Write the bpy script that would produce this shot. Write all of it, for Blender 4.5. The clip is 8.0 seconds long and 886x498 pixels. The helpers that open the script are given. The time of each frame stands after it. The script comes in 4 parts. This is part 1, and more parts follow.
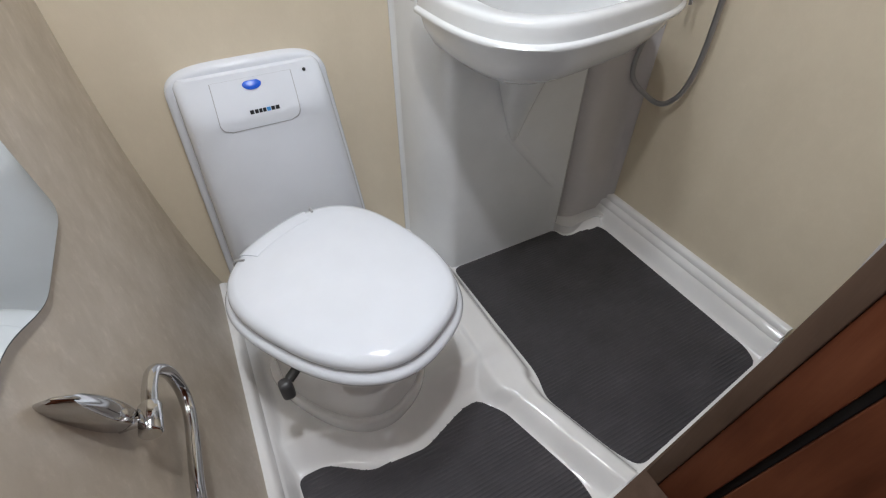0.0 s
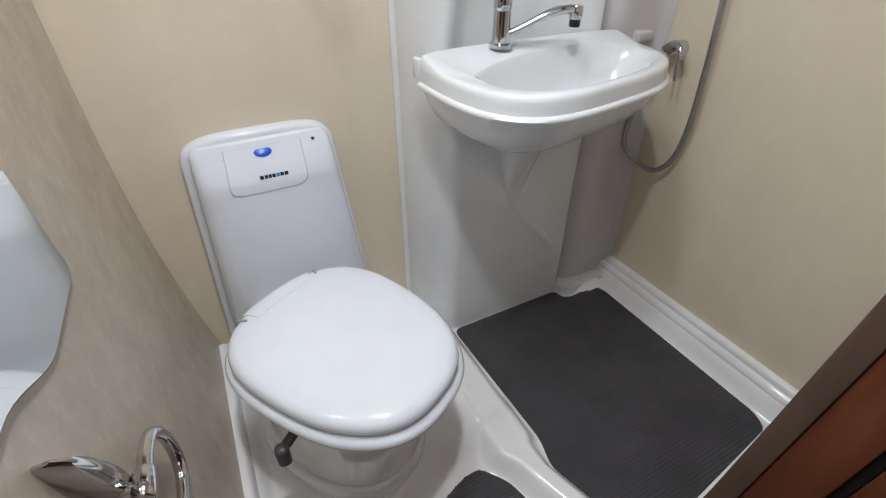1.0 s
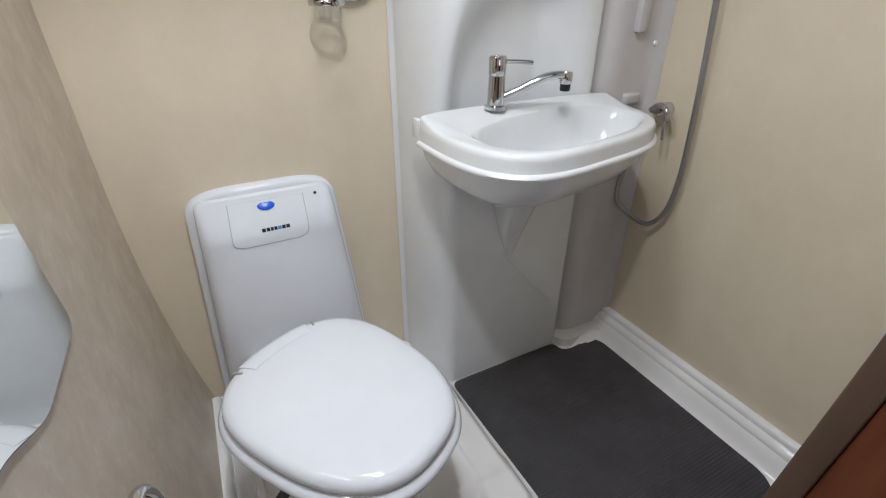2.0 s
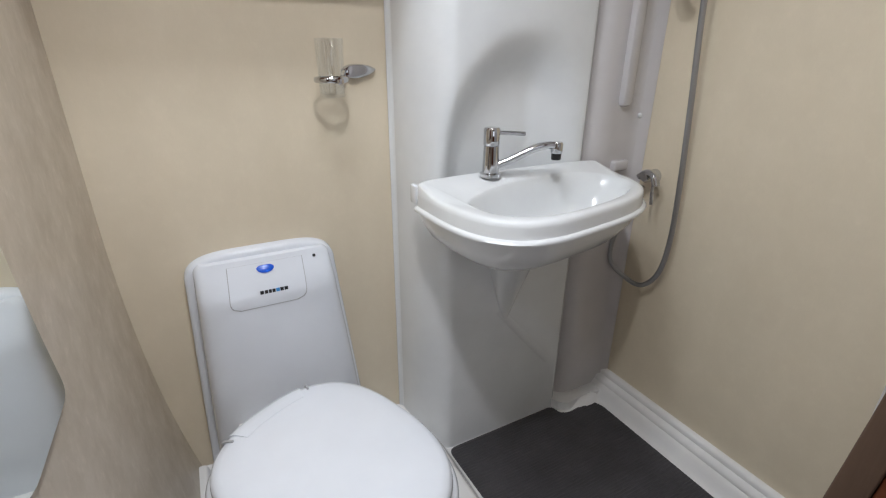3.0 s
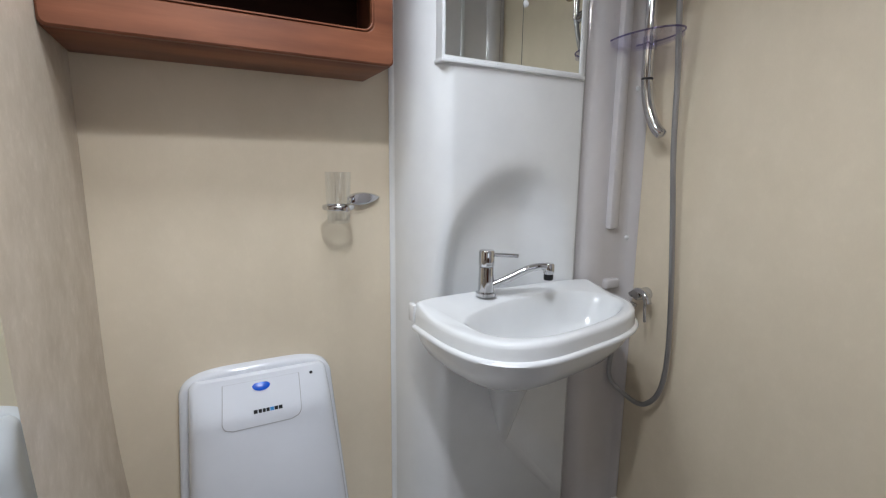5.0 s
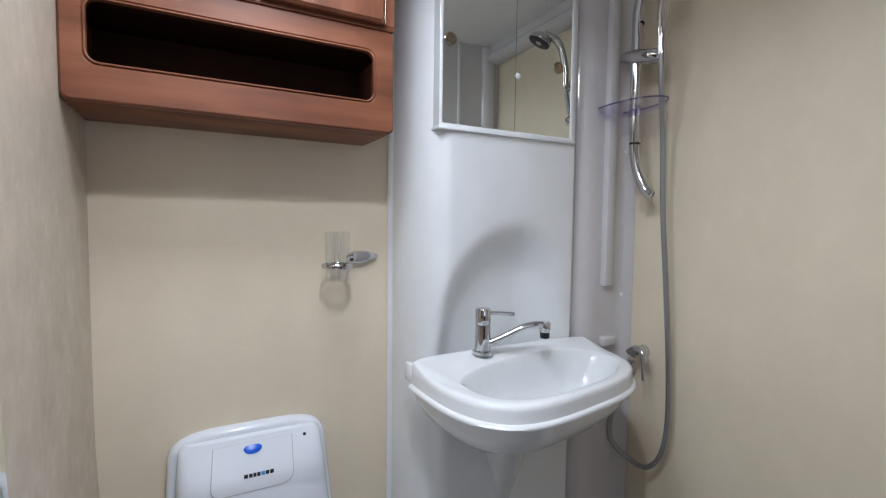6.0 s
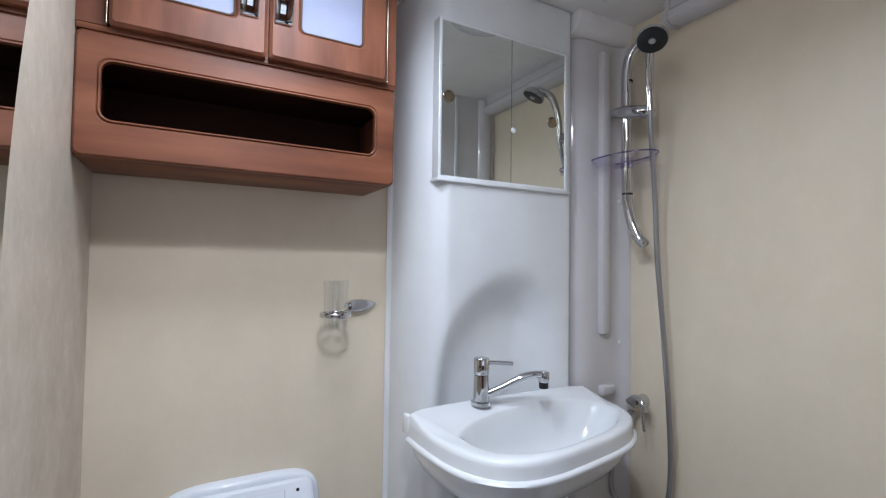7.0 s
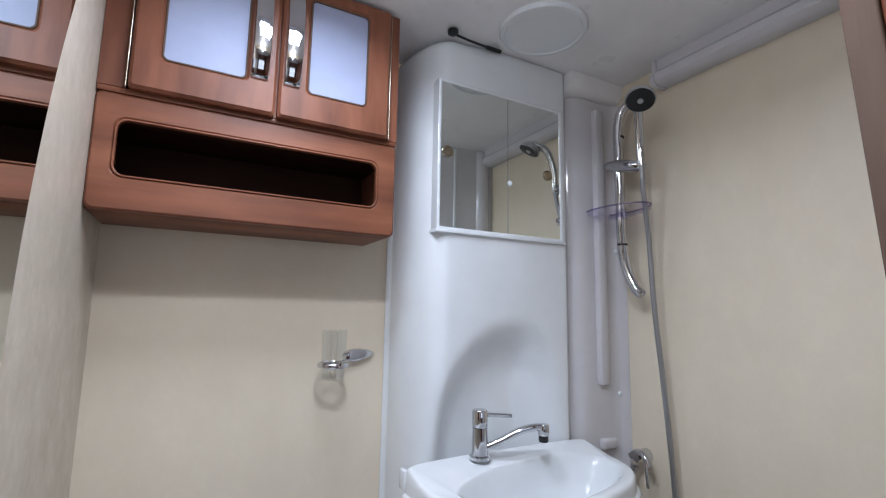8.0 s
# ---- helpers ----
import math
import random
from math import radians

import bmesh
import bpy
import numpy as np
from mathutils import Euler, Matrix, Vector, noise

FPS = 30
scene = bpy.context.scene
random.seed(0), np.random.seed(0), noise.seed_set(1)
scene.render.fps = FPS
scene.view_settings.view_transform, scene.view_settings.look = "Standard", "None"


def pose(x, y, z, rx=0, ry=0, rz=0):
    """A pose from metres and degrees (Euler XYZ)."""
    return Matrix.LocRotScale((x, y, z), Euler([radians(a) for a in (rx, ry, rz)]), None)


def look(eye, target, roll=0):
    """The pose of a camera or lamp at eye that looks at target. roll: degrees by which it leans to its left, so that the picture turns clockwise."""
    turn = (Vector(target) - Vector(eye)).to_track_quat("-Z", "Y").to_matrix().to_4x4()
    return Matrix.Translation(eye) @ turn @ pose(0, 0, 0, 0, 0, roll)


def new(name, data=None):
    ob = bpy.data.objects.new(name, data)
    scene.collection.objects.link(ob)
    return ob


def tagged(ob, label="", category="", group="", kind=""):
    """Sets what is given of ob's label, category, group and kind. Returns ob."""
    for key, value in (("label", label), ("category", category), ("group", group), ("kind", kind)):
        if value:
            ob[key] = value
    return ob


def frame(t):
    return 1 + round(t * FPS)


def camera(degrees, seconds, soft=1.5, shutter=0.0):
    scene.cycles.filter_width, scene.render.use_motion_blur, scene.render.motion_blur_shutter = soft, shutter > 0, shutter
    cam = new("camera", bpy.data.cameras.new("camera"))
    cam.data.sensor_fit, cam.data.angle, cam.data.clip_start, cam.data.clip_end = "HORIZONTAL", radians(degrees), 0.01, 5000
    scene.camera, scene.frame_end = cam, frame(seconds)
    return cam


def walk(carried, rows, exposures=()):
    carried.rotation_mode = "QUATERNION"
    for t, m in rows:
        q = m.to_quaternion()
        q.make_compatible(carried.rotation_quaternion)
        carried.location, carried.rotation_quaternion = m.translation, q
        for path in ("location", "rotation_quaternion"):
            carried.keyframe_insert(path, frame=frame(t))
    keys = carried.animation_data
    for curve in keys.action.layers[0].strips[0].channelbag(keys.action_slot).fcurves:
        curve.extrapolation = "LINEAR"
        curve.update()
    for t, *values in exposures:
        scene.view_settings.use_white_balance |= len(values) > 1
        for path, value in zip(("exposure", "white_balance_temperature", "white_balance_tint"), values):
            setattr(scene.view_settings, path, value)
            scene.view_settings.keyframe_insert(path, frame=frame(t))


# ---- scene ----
cam = camera(87.7, 8.0, soft=1.2)
PATH = [
    (0, (-1.204, -1.175, 1.121), (-0.536, 0.117, -0.252), -0.4),
    (0.5, (-1.209, -1.178, 1.128), (-0.501, 0.195, -0.142), -0.3),
    (1, (-1.212, -1.186, 1.132), (-0.466, 0.255, -0.037), -0.3),
    (1.5, (-1.212, -1.193, 1.138), (-0.44, 0.301, 0.055), -0.2),
    (3, (-1.22, -1.202, 1.168), (-0.35, 0.425, 0.397), 0.3),
    (3.5, (-1.221, -1.209, 1.179), (-0.333, 0.457, 0.519), 0.4),
    (4, (-1.223, -1.216, 1.189), (-0.323, 0.478, 0.624), 0.4),
    (4.5, (-1.222, -1.224, 1.2), (-0.313, 0.499, 0.749), 0.5),
    (6, (-1.23, -1.248, 1.23), (-0.291, 0.514, 1.117), 0.7),
    (6.5, (-1.232, -1.255, 1.242), (-0.291, 0.51, 1.227), 0.8),
    (7, (-1.241, -1.256, 1.252), (-0.288, 0.501, 1.315), 0.8),
    (7.5, (-1.248, -1.261, 1.262), (-0.291, 0.487, 1.431), 0.9),
    (8, (-1.248, -1.274, 1.262), (-0.303, 0.47, 1.522), 1.0),
]
walk(cam, [(t, look(eye, target, roll)) for t, eye, target, roll in PATH],
     exposures=[(0.0, 0.15, 6450, 11.2), (4.5, 0.03, 6330, 11.2), (6.0, 0.02, 6000, 11.5), (7.0, 0.02, 5800, 12.3), (8.0, 0.04, 5720, 12.8)])

# ---- world and lights ----
world = bpy.data.worlds.new("world")
world.use_nodes = True
world.node_tree.nodes["Background"].inputs[0].default_value = (0.8, 0.86, 1.0, 1)
world.node_tree.nodes["Background"].inputs[1].default_value = 0.3
scene.world = world
scene.view_settings.exposure = 0.0


def area_lamp(name, at, size, power, colour, spread=180, shape="DISK", aim=None):
    data = bpy.data.lights.new(name, "AREA")
    data.shape, data.size, data.energy, data.color = shape, size, power, colour
    data.spread = radians(spread)
    ob = new(name, data)
    ob.matrix_world = look(at, aim or (at[0], at[1] + 0.0001, at[2] - 1))
    return ob


DOWNLIGHT, ROOFLIGHT = (-1.09, -0.98, 2.018), (-1.08, -0.575, 2.022)
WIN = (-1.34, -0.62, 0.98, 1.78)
area_lamp("downlight_lamp", DOWNLIGHT, 0.07, 6.2, (0.94, 0.965, 1.0), 160)
# extra point lamp added below the downlight to brighten ceiling and upper walls
upper_fill = bpy.data.lights.new("dome_bulb", "POINT")
upper_fill.energy, upper_fill.color, upper_fill.shadow_soft_size = 2.7, (0.94, 0.965, 1.0), 0.03
new("dome_bulb", upper_fill).location = (DOWNLIGHT[0], DOWNLIGHT[1], 1.965)
rooflight = area_lamp("rooflight_lamp", ROOFLIGHT, 0.25, 6.0, (0.88, 0.945, 1.0), 160, "RECTANGLE")
rooflight.data.size_y = 0.19
# weak fill lamp through the doorway, set in an added window out of view
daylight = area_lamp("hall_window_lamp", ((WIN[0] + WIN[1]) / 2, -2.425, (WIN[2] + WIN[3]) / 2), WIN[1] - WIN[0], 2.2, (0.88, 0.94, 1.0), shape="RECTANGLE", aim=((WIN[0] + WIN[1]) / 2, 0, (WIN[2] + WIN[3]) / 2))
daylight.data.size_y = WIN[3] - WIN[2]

# ---- materials ----


def material(name, base, rough=0.5, metal=0.0, spec=0.5, coat=0.0, trans=0.0, ior=1.45):
    m = bpy.data.materials.new(name)
    m.use_nodes = True
    b = m.node_tree.nodes["Principled BSDF"]
    b.inputs["Base Color"].default_value = (*base, 1)
    b.inputs["Roughness"].default_value = rough
    b.inputs["Metallic"].default_value = metal
    b.inputs["Specular IOR Level"].default_value = spec
    b.inputs["Coat Weight"].default_value = coat
    b.inputs["Transmission Weight"].default_value = trans
    b.inputs["IOR"].default_value = ior
    return m


def node(m, kind, **values):
    n = m.node_tree.nodes.new(kind)
    for key, value in values.items():
        n.inputs[key.replace("_", " ")].default_value = value
    return n


def wire(m, a, out, b, inp):
    m.node_tree.links.new(a.outputs[out], b.inputs[inp])


def coords(m, scale, turn=(0, 0, 0)):
    tex = node(m, "ShaderNodeTexCoord")
    mp = node(m, "ShaderNodeMapping")
    mp.inputs["Scale"].default_value = scale
    mp.inputs["Rotation"].default_value = turn
    wire(m, tex, "Object", mp, "Vector")
    return mp


def ramp(m, stops):
    r = node(m, "ShaderNodeValToRGB")
    while len(r.color_ramp.elements) < len(stops):
        r.color_ramp.elements.new(0.5)
    for e, (p, c) in zip(r.color_ramp.elements, stops):
        e.position, e.color = p, (*c, 1)
    return r


def bump(m, src, out, strength, distance):
    b = node(m, "ShaderNodeBump", Strength=strength, Distance=distance)
    wire(m, src, out, b, "Height")
    wire(m, b, "Normal", m.node_tree.nodes["Principled BSDF"], "Normal")
    return b


def noise_tex(m, mp, scale, detail=4.0, rough=0.55):
    n = node(m, "ShaderNodeTexNoise", Scale=scale, Detail=detail, Roughness=rough)
    wire(m, mp, "Vector", n, "Vector")
    return n


def mixed(m, fac, fac_out, a, a_out, b, b_out, mode="MIX", amount=None):
    x = m.node_tree.nodes.new("ShaderNodeMixRGB")
    x.blend_type = mode
    if amount is not None:
        x.inputs[0].default_value = amount
    else:
        wire(m, fac, fac_out, x, 0)
    wire(m, a, a_out, x, 1)
    wire(m, b, b_out, x, 2)
    return x


def wallboard(name, hue, mottle, fleck, rough=0.4, spec=0.5):
    """Printed wallboard: cloudy tone, soft upright strokes, and pale flecks; mottle and fleck set how strong they are."""
    m = material(name, hue, rough, spec=spec)
    bsdf = m.node_tree.nodes["Principled BSDF"]
    weave = noise_tex(m, coords(m, (120, 120, 30)), 3.0, 4.0, 0.6)
    broad = noise_tex(m, coords(m, (2.2, 2.2, 0.9)), 2.0, 3.0)
    stroke = noise_tex(m, coords(m, (7.5, 7.5, 6)), 2.0, 6.0, 0.65)
    spots = noise_tex(m, coords(m, (34, 34, 24)), 1.6, 4.0, 0.7)

    def around(k):
        return tuple(v * k for v in hue)

    c1 = ramp(m, [(0.25, around(0.985)), (0.5, around(1.0)), (0.8, around(1.014))])
    c2 = ramp(m, [(0.3, (0.93, 0.925, 0.915)), (0.7, (1.0, 1.0, 1.0))])
    c3 = ramp(m, [(0.28, (1 - 0.06 * mottle, 1 - 0.066 * mottle, 1 - 0.075 * mottle)), (0.5, (0.99, 0.99, 0.99)), (0.72, (1 + 0.05 * mottle, 1 + 0.055 * mottle, 1 + 0.07 * mottle))])
    c4 = ramp(m, [(0.50, (1.0, 1.0, 1.0)), (0.60, (1 + 0.05 * fleck, 1 + 0.055 * fleck, 1 + 0.07 * fleck)), (0.74, (1 + 0.17 * fleck, 1 + 0.18 * fleck, 1 + 0.21 * fleck))])
    for src, to in ((weave, c1), (broad, c2), (stroke, c3), (spots, c4)):
        wire(m, src, "Fac", to, "Fac")
    x = mixed(m, None, None, c1, "Color", c2, "Color", "MULTIPLY", 1.0)
    x = mixed(m, None, None, x, "Color", c3, "Color", "MULTIPLY", 1.0)
    x = mixed(m, None, None, x, "Color", c4, "Color", "MULTIPLY", 1.0)
    wire(m, x, "Color", bsdf, "Base Color")
    shine = ramp(m, [(0.35, (rough * 1.2,) * 3), (0.68, (rough * 0.8,) * 3)])
    wire(m, stroke, "Fac", shine, "Fac")
    wire(m, shine, "Color", bsdf, "Roughness")
    return m


def plastic(name, base, rough, dirt=0.03, coat=0.3):
    """Moulded glossy plastic, faintly uneven, with a thin bloom of wear."""
    m = material(name, base, rough, coat=coat)
    m.node_tree.nodes["Principled BSDF"].inputs["Coat Roughness"].default_value = rough * 0.6
    bsdf = m.node_tree.nodes["Principled BSDF"]
    broad = noise_tex(m, coords(m, (5, 5, 5)), 1.6, 5.0)
    lo = tuple(v * (1 - dirt * 2) for v in base)
    c = ramp(m, [(0.3, lo), (0.65, base)])
    wire(m, broad, "Fac", c, "Fac")
    wire(m, c, "Color", bsdf, "Base Color")
    r = ramp(m, [(0.3, (rough * 1.5,) * 3), (0.7, (rough * 0.8,) * 3)])
    wire(m, broad, "Fac", r, "Fac")
    wire(m, r, "Color", bsdf, "Roughness")
    bump(m, noise_tex(m, coords(m, (1, 1, 1)), 14.0, 2.0), "Fac", 0.02, 0.004)
    return m


def wood(name, dark, mid, light, along="x", rough=0.42, spec=0.3):
    """Cherry-stained laminate with long grain and wide figure."""
    m = material(name, mid, rough, spec=spec)
    bsdf = m.node_tree.nodes["Principled BSDF"]
    s = {"x": (2.4, 14, 14), "z": (14, 14, 2.4)}[along]
    f = {"x": (4, 150, 150), "z": (150, 150, 4)}[along]
    figure = noise_tex(m, coords(m, s), 1.3, 4.0, 0.5)
    grain = noise_tex(m, coords(m, f), 2.0, 4.0, 0.7)
    c = ramp(m, [(0.26, dark), (0.5, mid), (0.76, light)])
    wire(m, figure, "Fac", c, "Fac")
    g = ramp(m, [(0.3, (0.93, 0.915, 0.905)), (0.62, (1.0, 1.0, 1.0))])
    wire(m, grain, "Fac", g, "Fac")
    x = mixed(m, None, None, c, "Color", g, "Color", "MULTIPLY", 1.0)
    wire(m, x, "Color", bsdf, "Base Color")
    bump(m, grain, "Fac", 0.1, 0.001)
    return m


def rubber():
    """Dark grey ribbed rubber matting, scuffed here and there."""
    m = material("ribbed_rubber", (0.035, 0.035, 0.04), 0.62, spec=0.35)
    bsdf = m.node_tree.nodes["Principled BSDF"]
    mp = coords(m, (1, 1, 1))
    scuff = noise_tex(m, mp, 7.0, 6.0, 0.65)
    c = ramp(m, [(0.35, (0.050, 0.047, 0.050)), (0.6, (0.064, 0.060, 0.064)), (0.85, (0.09, 0.085, 0.088))])
    wire(m, scuff, "Fac", c, "Fac")
    wire(m, c, "Color", bsdf, "Base Color")
    bump(m, noise_tex(m, mp, 160.0, 3.0), "Fac", 0.25, 0.001)
    return m


def hose_steel():
    m = material("ribbed_hose_steel", (0.42, 0.42, 0.43), 0.36, 1.0)
    wave = node(m, "ShaderNodeTexWave", Scale=70.0)
    wave.bands_direction = "Z"
    wire(m, coords(m, (1, 1, 1)), "Vector", wave, "Vector")
    bump(m, wave, "Fac", 0.12, 0.001)
    return m


WALL = wallboard("beige_wallboard", (0.745, 0.652, 0.50), 0.4, 0.15)
# beige board again; its colour is darkened to stand for the side wall's shade
WALL_SHADED = wallboard("shaded_beige_mottled_wallboard", (0.525, 0.452, 0.358), 1.5, 1.0, 0.36, 0.7)
WHITE = plastic("white_moulded_plastic", (0.765, 0.78, 0.79), 0.09, 0.03, 0.3)
TRAY = plastic("cream_white_tray_plastic", (0.83, 0.82, 0.81), 0.07, 0.04, 0.5)
PORCELAIN = plastic("white_toilet_plastic", (0.745, 0.77, 0.82), 0.06, 0.02, 0.0)
COLUMN = plastic("pale_grey_plastic", (0.635, 0.612, 0.618), 0.08)
CEILING = plastic("ceiling_board", (0.875, 0.855, 0.845), 0.3, 0.04, 0.0)
CHERRY = wood("cherry_laminate", (0.105, 0.036, 0.019), (0.19, 0.069, 0.035), (0.285, 0.112, 0.059))
CHERRY_UP = wood("cherry_upright_laminate", (0.11, 0.038, 0.02), (0.195, 0.071, 0.037), (0.29, 0.115, 0.061), "z")
# cherry copy for the doorway side, with its dimmer light put into the colour
SHADED_CHERRY = wood("shaded_cherry_door", (0.085, 0.026, 0.012), (0.14, 0.045, 0.021), (0.19, 0.067, 0.033), "z", 0.55, 0.18)
EDGE = wood("brown_edging", (0.09, 0.057, 0.041), (0.115, 0.075, 0.054), (0.142, 0.094, 0.069), "z", 0.62, 0.12)
# near-black wood for the slot's inside: the recess's shade is put in the colour
SHADED_SLOT = wood("shaded_niche_wood", (0.028, 0.012, 0.008), (0.042, 0.018, 0.012), (0.056, 0.025, 0.016), "x", 0.6, 0.08)
CHROME = material("chrome", (0.62, 0.62, 0.63), 0.06, 1.0)
BRASS = material("aged_brass", (0.42, 0.36, 0.26), 0.22, 1.0)
SATIN = material("satin_metal", (0.55, 0.56, 0.55), 0.28, 1.0)
MIRROR = material("mirror_glass", (0.82, 0.86, 0.84), 0.015, 1.0)
EDGEGLASS = material("mirror_edge", (0.05, 0.07, 0.065), 0.3)
FROST = plastic("frosted_lilac_glass", (0.33, 0.355, 0.48), 0.6, 0.03, 0.0)


def thin_clear(name, tint, gloss):
    """Thin clear sheet: lets light straight through, with a slight sheen."""
    m = material(name, tint, 0.05)
    nt = m.node_tree
    out = nt.nodes["Material Output"]
    clear = node(m, "ShaderNodeBsdfTransparent", Color=(*tint, 1))
    shine = node(m, "ShaderNodeBsdfGlossy", Color=(1, 1, 1, 1), Roughness=0.04)
    mix = m.node_tree.nodes.new("ShaderNodeMixShader")
    mix.inputs[0].default_value = gloss
    nt.links.new(clear.outputs[0], mix.inputs[1])
    nt.links.new(shine.outputs[0], mix.inputs[2])
    nt.links.new(mix.outputs[0], out.inputs["Surface"])
    return m


GLASS = thin_clear("clear_glass", (0.965, 0.97, 0.97), 0.07)
LILAC = thin_clear("clear_lilac_acrylic", (0.91, 0.90, 0.965), 0.08)
LILACRIM = thin_clear("lilac_acrylic_edge", (0.50, 0.46, 0.68), 0.12)
BLACK = material("black_plastic", (0.012, 0.012, 0.013), 0.35)
GREYLEVER = material("dark_grey_plastic", (0.06, 0.058, 0.058), 0.4)
BLUE = material("blue_button_plastic", (0.01, 0.10, 0.62), 0.25)
BLUEMARK = material("light_blue_print", (0.06, 0.32, 0.70), 0.4)
SEAM = material("grey_seam", (0.40, 0.40, 0.41), 0.5)
RUBBER = rubber()
HOSE = hose_steel()
HALLFLOOR = wood("hall_floor_board", (0.10, 0.06, 0.04), (0.16, 0.10, 0.07), (0.2, 0.13, 0.09))
GLOW = material("lamp_glow", (1, 1, 1), 0.5)
GLOW.node_tree.nodes["Principled BSDF"].inputs["Emission Color"].default_value = (1, 0.95, 0.87, 1)
GLOW.node_tree.nodes["Principled BSDF"].inputs["Emission Strength"].default_value = 6.0

# ---- mesh helpers ----


def smoothstep(a, b, x):
    t = min(1.0, max(0.0, (x - a) / (b - a)))
    return t * t * (3 - 2 * t)


def finish(bm, name, mat, smooth=True, angle=40):
    bmesh.ops.recalc_face_normals(bm, faces=bm.faces)
    me = bpy.data.meshes.new(name)
    if smooth:
        lim = radians(angle)
        for fc in bm.faces:
            fc.smooth = True
        for e in bm.edges:
            e.smooth = len(e.link_faces) == 2 and e.calc_face_angle(0) < lim
    bm.to_mesh(me)
    bm.free()
    me.materials.append(mat)
    return me


def part(name, bm, mat, parent=None, label="", smooth=True, angle=40):
    ob = new(name, finish(bm, name, mat, smooth, angle))
    if parent is not None:
        ob.parent = parent
        ob.matrix_parent_inverse = Matrix.Translation(-parent.location)
    return tagged(ob, label)


def thing(name, label, category, at, group="", kind=""):
    e = new(name)
    e.location, e.empty_display_size = at, 0.05
    return tagged(e, label, category, group, kind)


def add_box(bm, lo, hi, bevel=0.0, seg=2):
    c = [(a + b) / 2 for a, b in zip(lo, hi)]
    s = [abs(b - a) for a, b in zip(lo, hi)]
    made = bmesh.ops.create_cube(bm, size=1, matrix=Matrix.Translation(c) @ Matrix.Diagonal((*s, 1)))
    if bevel:
        edges = list({e for v in made["verts"] for e in v.link_edges})
        bmesh.ops.bevel(bm, geom=edges, offset=bevel, segments=seg, profile=0.5, affect="EDGES")
    return bm


def box(lo, hi, bevel=0.0, seg=2):
    return add_box(bmesh.new(), lo, hi, bevel, seg)


def add_loft(bm, rings, cap=(True, True), closed=True):
    """Skin equal rings of points into one surface."""
    vs = [[bm.verts.new(p) for p in r] for r in rings]
    n = len(vs[0])
    for a, b in zip(vs, vs[1:]):
        for i in range(n if closed else n - 1):
            j = (i + 1) % n
            bm.faces.new((a[i], a[j], b[j], b[i]))
    if cap[0]:
        bm.faces.new(vs[0])
    if cap[1]:
        bm.faces.new(vs[-1])
    return bm


def loft(rings, cap=(True, True), closed=True):
    return add_loft(bmesh.new(), rings, cap, closed)


def curve_points(pts, step=0.008):
    """A smooth path through the points (Catmull-Rom)."""
    p = [Vector(q) for q in pts]
    p = [2 * p[0] - p[1]] + p + [2 * p[-1] - p[-2]]
    out = []
    for a, b, c, d in zip(p, p[1:], p[2:], p[3:]):
        n = max(2, int((c - b).length / step))
        for i in range(n):
            t = i / n
            out.append(0.5 * (2 * b + (c - a) * t + (2 * a - 5 * b + 4 * c - d) * t * t + (3 * b - a - 3 * c + d) * t ** 3))
    return out + [p[-2]]


def tube(pts, radius, seg=16, squash=1.0, taper=None, bm=None):
    bm = bm or bmesh.new()
    path = curve_points(pts)
    side = None
    rings = []
    for i, p in enumerate(path):
        d = (path[min(i + 1, len(path) - 1)] - path[max(i - 1, 0)]).normalized()
        if side is None:
            side = d.cross(Vector((0.3, 0.2, 1))).normalized()
            if side.length < 0.1:
                side = Vector((1, 0, 0))
        side = (side - d * side.dot(d)).normalized()
        up = d.cross(side)
        r = radius if taper is None else radius * taper(i / (len(path) - 1))
        rings.append([p + side * r * math.cos(k * math.tau / seg) + up * r * squash * math.sin(k * math.tau / seg) for k in range(seg)])
    return add_loft(bm, rings)


def lathe(profile, centre, axis=(0, 0, 1), seg=32, bm=None, cap=(True, True)):
    """profile: (radius, height) pairs along the axis from the centre."""
    q = Vector((0, 0, 1)).rotation_difference(Vector(axis))
    c = Vector(centre)
    rings = [[c + q @ Vector((r * math.cos(k * math.tau / seg), r * math.sin(k * math.tau / seg), h)) for k in range(seg)] for r, h in profile]
    return add_loft(bm or bmesh.new(), rings, cap)


def prism(pts, axis, a, b, bevel=0.0, seg=2):
    """A plan outline drawn out along an axis from a to b."""
    def put(u, v, w):
        return {"x": (w, u, v), "y": (u, w, v), "z": (u, v, w)}[axis]
    bm = bmesh.new()
    add_loft(bm, [[put(u, v, a) for u, v in pts], [put(u, v, b) for u, v in pts]])
    if bevel:
        edges = [e for e in bm.edges if len(e.link_faces) == 2 and e.calc_face_angle(0) > 0.6]
        bmesh.ops.bevel(bm, geom=edges, offset=bevel, segments=seg, profile=0.5, affect="EDGES")
    return bm


def round_rect(x0, z0, x1, z1, r, n=6):
    out = []
    for cx, cz, a in ((x1 - r, z1 - r, 0), (x0 + r, z1 - r, 90), (x0 + r, z0 + r, 180), (x1 - r, z0 + r, 270)):
        for i in range(n + 1):
            t = radians(a + 90 * i / n)
            out.append((cx + r * math.cos(t), cz + r * math.sin(t)))
    return out


